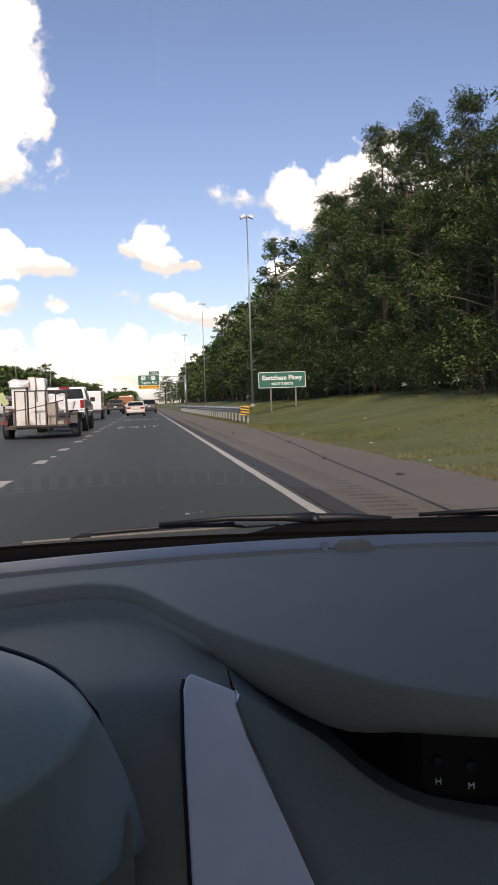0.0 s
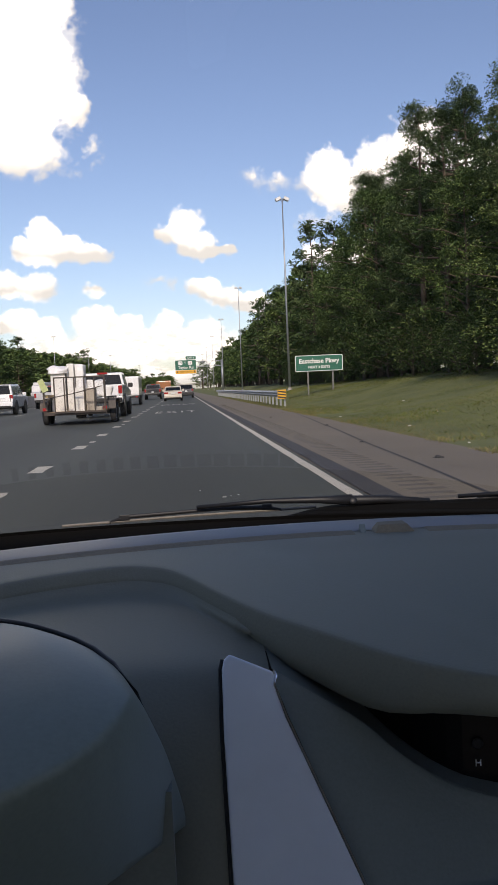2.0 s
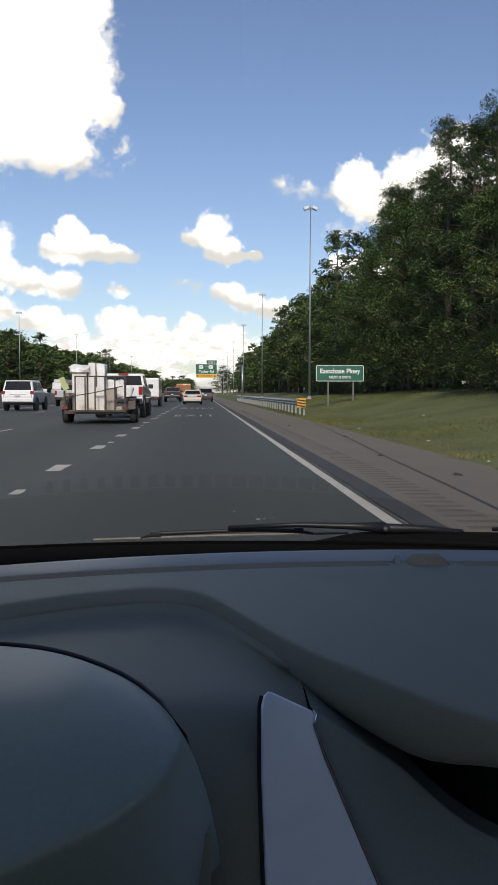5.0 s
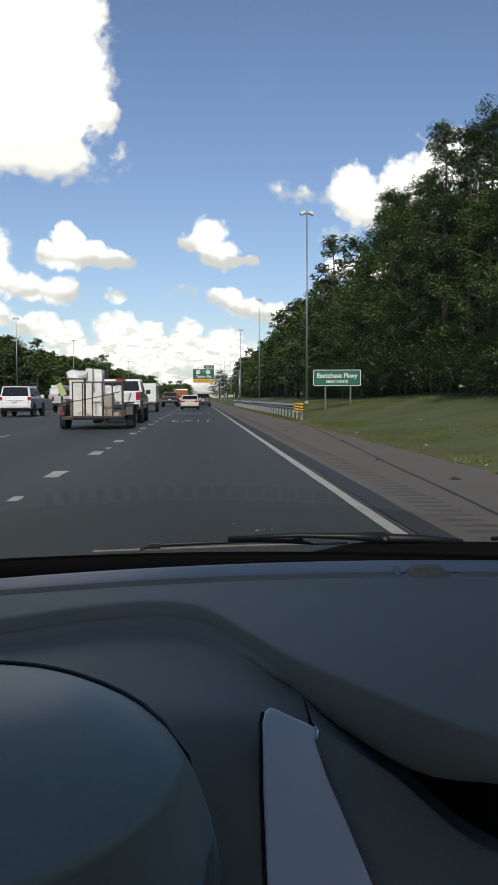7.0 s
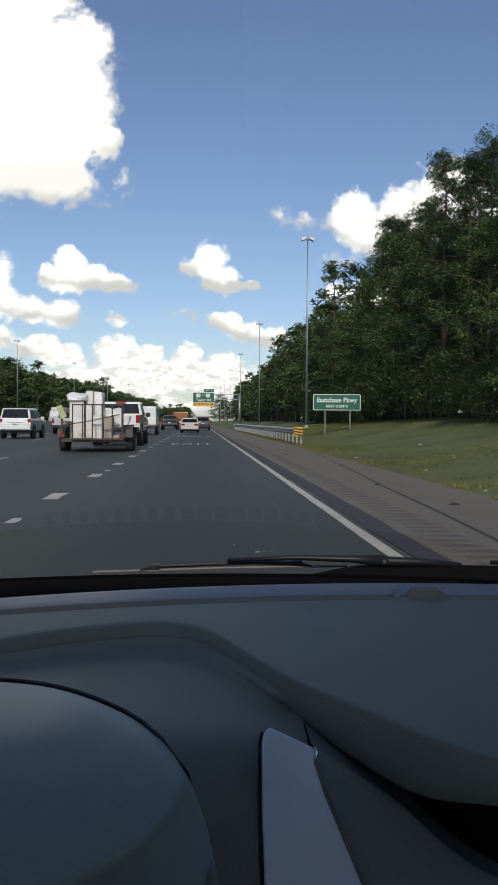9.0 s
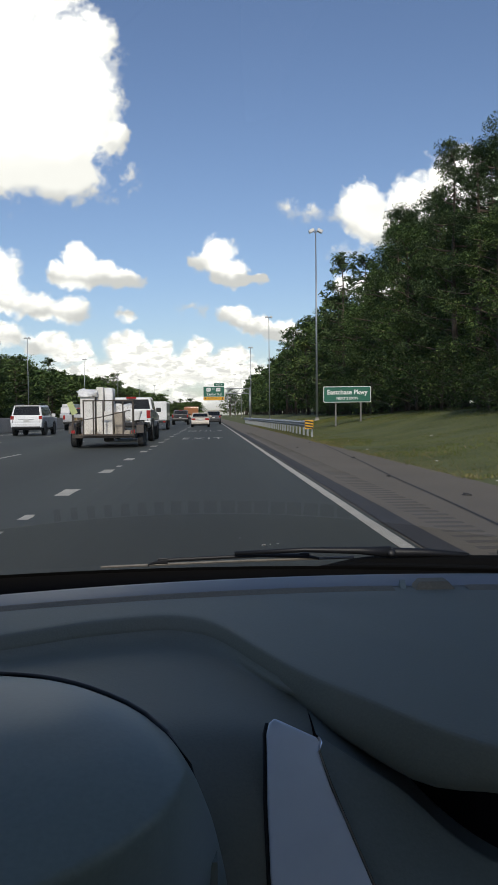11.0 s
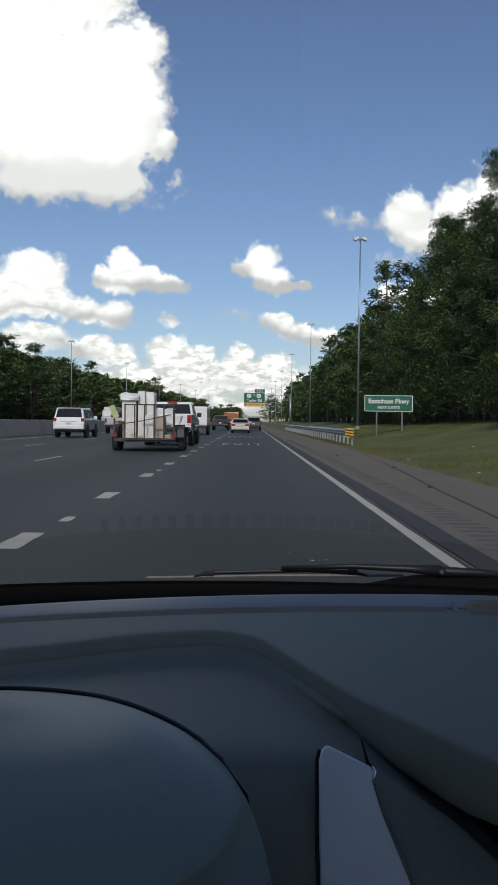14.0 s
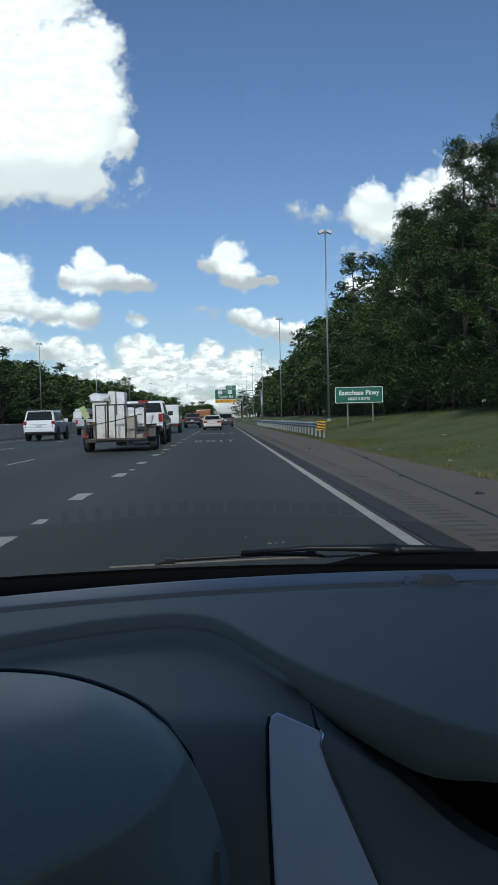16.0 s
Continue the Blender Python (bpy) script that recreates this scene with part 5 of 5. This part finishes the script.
vehicle("dark_suv", "dark grey compact SUV driving ahead", "car", 0.35, 104, 1.82, suv_box,
        ((0.05, 1.04), (0.42, 1.64), (2.6, 1.68), (3.4, 1.05)), M["grey_car"], (0.9, 3.6), 0.35, (0.88, 0.22, 0.88, 1.10), trim=M["black"])
vehicle("white_suv", "white SUV with dark windows and black lower trim", "car", -10.9, 50, 1.90, ((0.0, 0.52), (-0.05, 0.85), (0.0, 1.16), (3.6, 1.14), (4.7, 1.08), (4.8, 0.6), (4.6, 0.45), (0.3, 0.45)),
        ((0.03, 1.12), (0.25, 1.80), (2.7, 1.83), (3.4, 1.13)), M["white_car"], (0.95, 3.75), 0.39, (0.93, 0.2, 0.92, 1.18))
white_suv = bpy.data.objects["white_suv"]
for s in (-1, 1):
    part("roof_rail", tube(((s * 0.66, 0.45, 1.83), (s * 0.66, 0.6, 1.90), (s * 0.66, 2.3, 1.91), (s * 0.66, 2.5, 1.84)), 0.022, 6), M["black"], white_suv, "dark roof rail", smooth=True)
    part("tailgate_seam", box(s * 0.80 - 0.008, s * 0.80 + 0.008, -0.056, -0.02, 0.75, 1.12), M["black"], white_suv)
# pick-up trucks


def pickup(name, label, x, y, W, painted, tall=0.0, turn=0.0):
    t = vehicle(name, label, "pickup truck", x, y, W,
                ((0.0, 0.60 + tall), (0.0, 0.78 + tall), (5.6, 0.78 + tall), (5.75, 0.60 + tall), (5.5, 0.48 + tall), (0.2, 0.48 + tall)),
                ((2.02, 1.16 + tall), (2.15, 1.82 + tall), (3.6, 1.84 + tall), (4.3, 1.16 + tall)), painted, (1.15, 4.75), 0.40 + tall * 0.35,
                (W / 2 - 0.01, 0.17, 0.88 + tall, 1.22 + tall), turn, bumper=(0.52 + tall, 0.72 + tall), glass_span=(0.2, 0.85), trim=M["black"])
    h = W / 2
    part("tailgate", box(-h + 0.14, h - 0.14, -0.02, 0.05, 0.78 + tall, 1.26 + tall), painted, t, bevel=0.02)
    part("cab_lower", prism(((2.0, 0.78 + tall), (4.35, 0.78 + tall), (4.35, 1.18 + tall), (2.0, 1.18 + tall)), -h, h), painted, t, bevel=0.04)
    part("bonnet", prism(((4.35, 0.78 + tall), (5.7, 0.78 + tall), (5.7, 1.02 + tall), (4.35, 1.16 + tall)), -h, h), painted, t, bevel=0.06)
    for s in (-1, 1):
        a, b = sorted((s * h, s * (h - 0.12)))
        part("bed_side", box(a, b, 0.0, 2.02, 0.78 + tall, 1.27 + tall), painted, t, bevel=0.03)
        part("wheel_arch", lathe(((0.40, s * 0.02), (0.52, s * 0.02), (0.52, s * 0.07), (0.40, s * 0.07)), 24, "x"), M["black"], t, "black wheel arch flare").matrix_basis = pose(s * (h - 0.035), 1.15, 0.42 + tall * 0.6)
    part("bed_floor", box(-h + 0.1, h - 0.1, 0.05, 2.0, 0.79 + tall, 0.83 + tall), M["black"], t)
    part("stop_light", box(-0.22, 0.22, 2.08, 2.16, 1.76 + tall, 1.84 + tall), M["tail"], t, "red high stop light")
    return t


pickup("white_pickup_truck", "white lifted pickup truck towing a utility trailer", -3.55, 35.6, 2.02, M["white_car"], 0.12)
pickup("silver_pickup_truck", "silver pickup truck with a plain tailgate", -10.9, 68, 2.0, M["silver_car"], 0.02)
pickup("dark_pickup_truck", "dark pickup truck driving ahead", -3.75, 103, 2.0, M["dark_car"], 0.04)


def cargo_van():
    t = thing("box_trailer", "white enclosed box trailer ahead of the pickup", "trailer", (-4.6, 66, 0), 0, "traffic ahead")
    part("box", box(-1.15, 1.15, 0, 4.8, 0.75, 2.25), M["white_car"], t, bevel=0.06)
    part("door", box(-1.0, -0.02, -0.03, 0.0, 0.82, 2.15), M["white_car"], t, bevel=0.01)
    part("door", box(0.02, 1.0, -0.03, 0.0, 0.82, 2.15), M["white_car"], t, bevel=0.01)
    part("frame", box(-1.1, 1.1, -0.05, 6.2, 0.55, 0.75), M["black"], t)
    for s in (-1, 1):
        part("tail_light", box(s * 0.95 - 0.09, s * 0.95 + 0.09, -0.08, -0.04, 0.6, 0.7), M["tail"], t)
        for y in (1.9, 2.8):
            add_wheel(t, s * 1.1, y, 0.35, 0.22, s)


cargo_van()


def dump_truck():
    t = thing("dump_truck", "rusty orange dump truck far ahead", "truck", (-3.3, 142, 0), 0, "traffic ahead")
    part("body", prism(((0, 1.1), (-0.15, 2.6), (5.0, 2.7), (5.0, 1.1)), -1.2, 1.2), M["orange_truck"], t, bevel=0.05)
    for k in range(5):
        x = -1.1 + k * 0.55
        part("rib", box(x - 0.05, x + 0.05, -0.2, -0.05, 1.15, 2.5), M["orange_truck"], t)
    part("cab", prism(((5.3, 1.0), (5.3, 2.75), (6.6, 2.7), (7.0, 1.8), (7.8, 1.6), (7.8, 0.9)), -1.15, 1.15), M["orange_truck"], t, bevel=0.06)
    part("frame", box(-0.9, 0.9, 0, 7.5, 0.65, 1.0), M["black"], t)
    for s in (-1, 1):
        part("tail_light", box(s * 0.95 - 0.1, s * 0.95 + 0.1, -0.1, 0.0, 0.85, 0.97), M["tail"], t)
        for y in (1.0, 2.2, 6.6):
            add_wheel(t, s * 1.0, y, 0.5, 0.3, s)


dump_truck()


def semi_trailer():
    t = thing("semi_trailer", "white semi-trailer on the opposite carriageway", "truck", (-30, 178, 0), 0)
    part("box", box(-1.25, 1.25, 0, 14, 1.2, 3.9), M["white_car"], t, bevel=0.04)
    part("cab", prism(((-3.6, 0.6), (-3.6, 1.7), (-2.6, 1.9), (-2.2, 3.2), (-0.7, 3.4), (-0.7, 0.6)), -1.2, 1.2), M["silver_car"], t, bevel=0.08)
    for s in (-1, 1):
        for y in (-2.8, 1.2, 10.8, 12.0):
            add_wheel(t, s * 1.05, y, 0.5, 0.3, s)


semi_trailer()


# utility trailer with its load
TX0, TX1, TY0, TY1, TZ = -4.74, -2.62, 28.8, 33.4, 0.46


def utility_trailer():
    t = thing("utility_trailer", "black steel utility trailer with mesh tailgate", "trailer")
    cx = (TX0 + TX1) / 2
    for i in range(9):
        x = TX0 + 0.05 + (TX1 - TX0 - 0.1) * i / 9
        part("plank", box(x + 0.006, x + (TX1 - TX0 - 0.1) / 9 - 0.006, TY0 + 0.05, TY1 - 0.05, TZ - 0.05, TZ - 0.008 + 0.004 * (i % 2)), M["plank"], t, "weathered timber plank" if i == 0 else "")
    for x in (TX0, TX1 - 0.07):
        part("side_rail", box(x, x + 0.07, TY0, TY1, TZ - 0.11, TZ + 0.01), M["trailer_steel"], t, bevel=0.006)
        part("top_rail", box(x + 0.01, x + 0.06, TY0, TY1, TZ + 0.42, TZ + 0.48), M["trailer_steel"], t, bevel=0.006)
        for k in range(5):
            y = TY0 + 0.02 + k * (TY1 - TY0 - 0.1) / 4
            part("upright", box(x + 0.01, x + 0.06, y, y + 0.05, TZ, TZ + 0.45), M["trailer_steel"], t)
    for y in (TY0, TY1 - 0.08):
        part("cross_rail", box(TX0 + 0.07, TX1 - 0.07, y, y + 0.08, TZ - 0.11, TZ), M["trailer_steel"], t, bevel=0.006)
    for x in (TX0 + 0.0, TX1 - 0.06):
        part("corner_post", box(x, x + 0.06, TY0 - 0.02, TY0 + 0.05, TZ, TZ + 1.12), M["trailer_steel"], t)
    # the tall tailgate
    gx0, gx1, gz1, gy = TX0 + 0.38, TX1 - 0.02, TZ + 1.19, TY0 - 0.06
    gate = part("tailgate", box(gx0, gx1, gy - 0.02, gy + 0.02, gz1 - 0.045, gz1), M["trailer_steel"], t, "tall tailgate of black bars and wire")
    part("gate_foot", box(gx0, gx1, gy - 0.025, gy + 0.025, TZ - 0.04, TZ + 0.02), M["trailer_steel"], gate)
    for k in range(6):
        x = gx0 + (gx1 - gx0 - 0.045) * k / 5
        part("gate_bar", box(x, x + 0.045, gy - 0.015, gy + 0.015, TZ + 0.02, gz1 - 0.045), M["trailer_steel"], gate)
    bm = bmesh.new()
    step = 0.10
    n = int((gx1 - gx0 + gz1 - TZ) / step)
    for k in range(n):
        for s in (1, -1):
            a = gx0 + k * step - (gz1 - TZ) if s > 0 else gx0 + k * step
            x0, z0, x1, z1 = a, TZ, a + s * (gz1 - TZ), gz1
            if s < 0:
                x0, x1 = a, a - (gz1 - TZ)
            def clip(x, xa, za, xb, zb):
                return za + (zb - za) * (x - xa) / (xb - xa)
            pts = [(x0, z0), (x1, z1)]
            for j in (0, 1):
                px, pz = pts[j]
                if px < gx0:
                    pts[j] = (gx0, clip(gx0, x0, z0, x1, z1))
                elif px > gx1:
                    pts[j] = (gx1, clip(gx1, x0, z0, x1, z1))
            (xa, za), (xb, zb) = pts
            if abs(xa - xb) > 0.02 and TZ - 0.01 <= min(za, zb) and max(za, zb) <= gz1 + 0.01:
                add_tube(bm, ((xa, gy, za), (xb, gy, zb)), 0.0014, 3, False)
    tagged(part("wire_mesh", bm, M["trailer_steel"], gate, "thin diamond wire mesh"), kind="stuff")
    part("brace_strap", tube(((gx0 - 0.3, gy - 0.03, TZ + 0.46), (cx, gy - 0.04, TZ + 0.62), (gx1 - 0.1, gy - 0.03, TZ + 0.84)), 0.018, 6), M["trailer_steel"], gate, "slanting dark strap")
    for s, x in ((-1, TX0 - 0.12), (1, TX1 + 0.12)):
        f = prism(((29.55, 0.50), (29.62, 0.78), (29.9, 0.86), (31.3, 0.86), (31.6, 0.78), (31.66, 0.50), (31.6, 0.50), (31.5, 0.74), (31.25, 0.80), (29.95, 0.80), (29.7, 0.74), (29.61, 0.50)), x - 0.13, x + 0.13)
        part("mudguard", f, M["trailer_steel"], t, "black tandem mudguard")
        for y in (30.15, 31.0):
            add_wheel(t, x, y, 0.36, 0.2, s)
        part("tail_light", box(x - s * 0.16 - 0.06, x - s * 0.16 + 0.06, TY0 - 0.05, TY0 - 0.02, TZ + 0.06, TZ + 0.16), M["tail"], t, "red trailer light")
    part("axle", tube(((TX0 - 0.1, 30.15, 0.36), (TX1 + 0.1, 30.15, 0.36)), 0.045, 8), M["trailer_steel"], t)
    part("axle", tube(((TX0 - 0.1, 31.0, 0.36), (TX1 + 0.1, 31.0, 0.36)), 0.045, 8), M["trailer_steel"], t)
    part("drawbar", tube(((cx - 0.7, TY1, TZ - 0.06), (cx, 35.2, TZ - 0.02), (cx + 0.1, 35.65, 0.5)), 0.05, 6), M["trailer_steel"], t)
    part("jack_block", box(cx - 0.2, cx + 0.15, 30.5, 30.8, 0.20, 0.36), M["black"], t)


utility_trailer()


def wrapped(name, label, x0, x1, y0, y1, z0, z1, material, rough=0.02, m=None, category="cargo"):
    bm = bmesh.new()
    add_box(bm, x0, x1, y0, y1, z0, z1)
    bmesh.ops.subdivide_edges(bm, edges=bm.edges, cuts=5, use_grid_fill=True)
    for v in bm.verts:
        n = noise.noise(v.co * 3.1)
        if v.co.z > z0 + 0.02:
            v.co += Vector((n * rough, noise.noise(v.co * 3.1 + Vector((9, 0, 0))) * rough, noise.noise(v.co * 3.1 + Vector((0, 9, 0))) * rough))
    ob = part(name, bm, material, smooth=rough > 0.03)
    if m is not None:
        ob.matrix_basis = m
    return tagged(ob, label, category)


wrapped("appliance_carton", "tall white carton standing on the trailer deck", -4.66, -4.16, 30.2, 31.1, TZ, 1.80, M["box_white"], 0.008)
wrapped("plastic_sheet", "loose crumpled translucent white plastic on a carton", -4.74, -4.02, 30.1, 31.2, 1.80, 2.02, M["wrap"], 0.20, category="wrapping")
wrapped("tall_panel", "tall white wrapped panel standing upright on the trailer", -4.10, -3.86, 30.3, 31.2, TZ, 2.14, M["box_white"], 0.012)
wrapped("wrapped_mattress", "white plastic wrapped panel standing upright on the trailer", -3.83, -3.55, 30.5, 31.5, TZ, 2.10, M["wrap"], 0.05)
wrapped("carton", "pale carton stacked on the trailer deck", -3.84, -3.45, 29.7, 30.2, TZ, 1.28, M["box_white"], 0.01)
wrapped("carton", "tan cardboard carton on the trailer deck", -3.42, -3.12, 29.95, 30.65, TZ, 1.24, M["carton"], 0.01)
wrapped("wrapped_bundle", "white wrapped bundle leaning over the trailer side", -0.28, 0.28, -0.7, 0.7, 0.0, 0.42, M["wrap"], 0.05, pose(-2.98, 31.6, TZ + 0.46, 0, 14, 4))
wrapped("plastic_heap", "heap of crumpled white plastic on the load", -3.6, -2.95, 31.5, 32.7, 1.0, 1.5, M["wrap"], 0.14, category="wrapping")
wrapped("timber_board", "pale timber board lying along the trailer side", -4.68, -4.58, 28.9, 33.0, TZ + 0.5, TZ + 0.6, M["plank"], 0.004)
wrapped("yellow_pad", "yellow-green foam pad stuck on a corner post", -0.10, 0.10, -0.04, 0.04, 0.0, 0.44, M["pad"], 0.012, pose(TX0 + 0.12, TY0 - 0.08, TZ + 0.72, 0, -24, 0))
wrapped("deck_rubble", "small pale scraps lying on the deck", -3.05, -2.8, 29.0, 29.3, TZ, TZ + 0.14, M["carton"], 0.05)
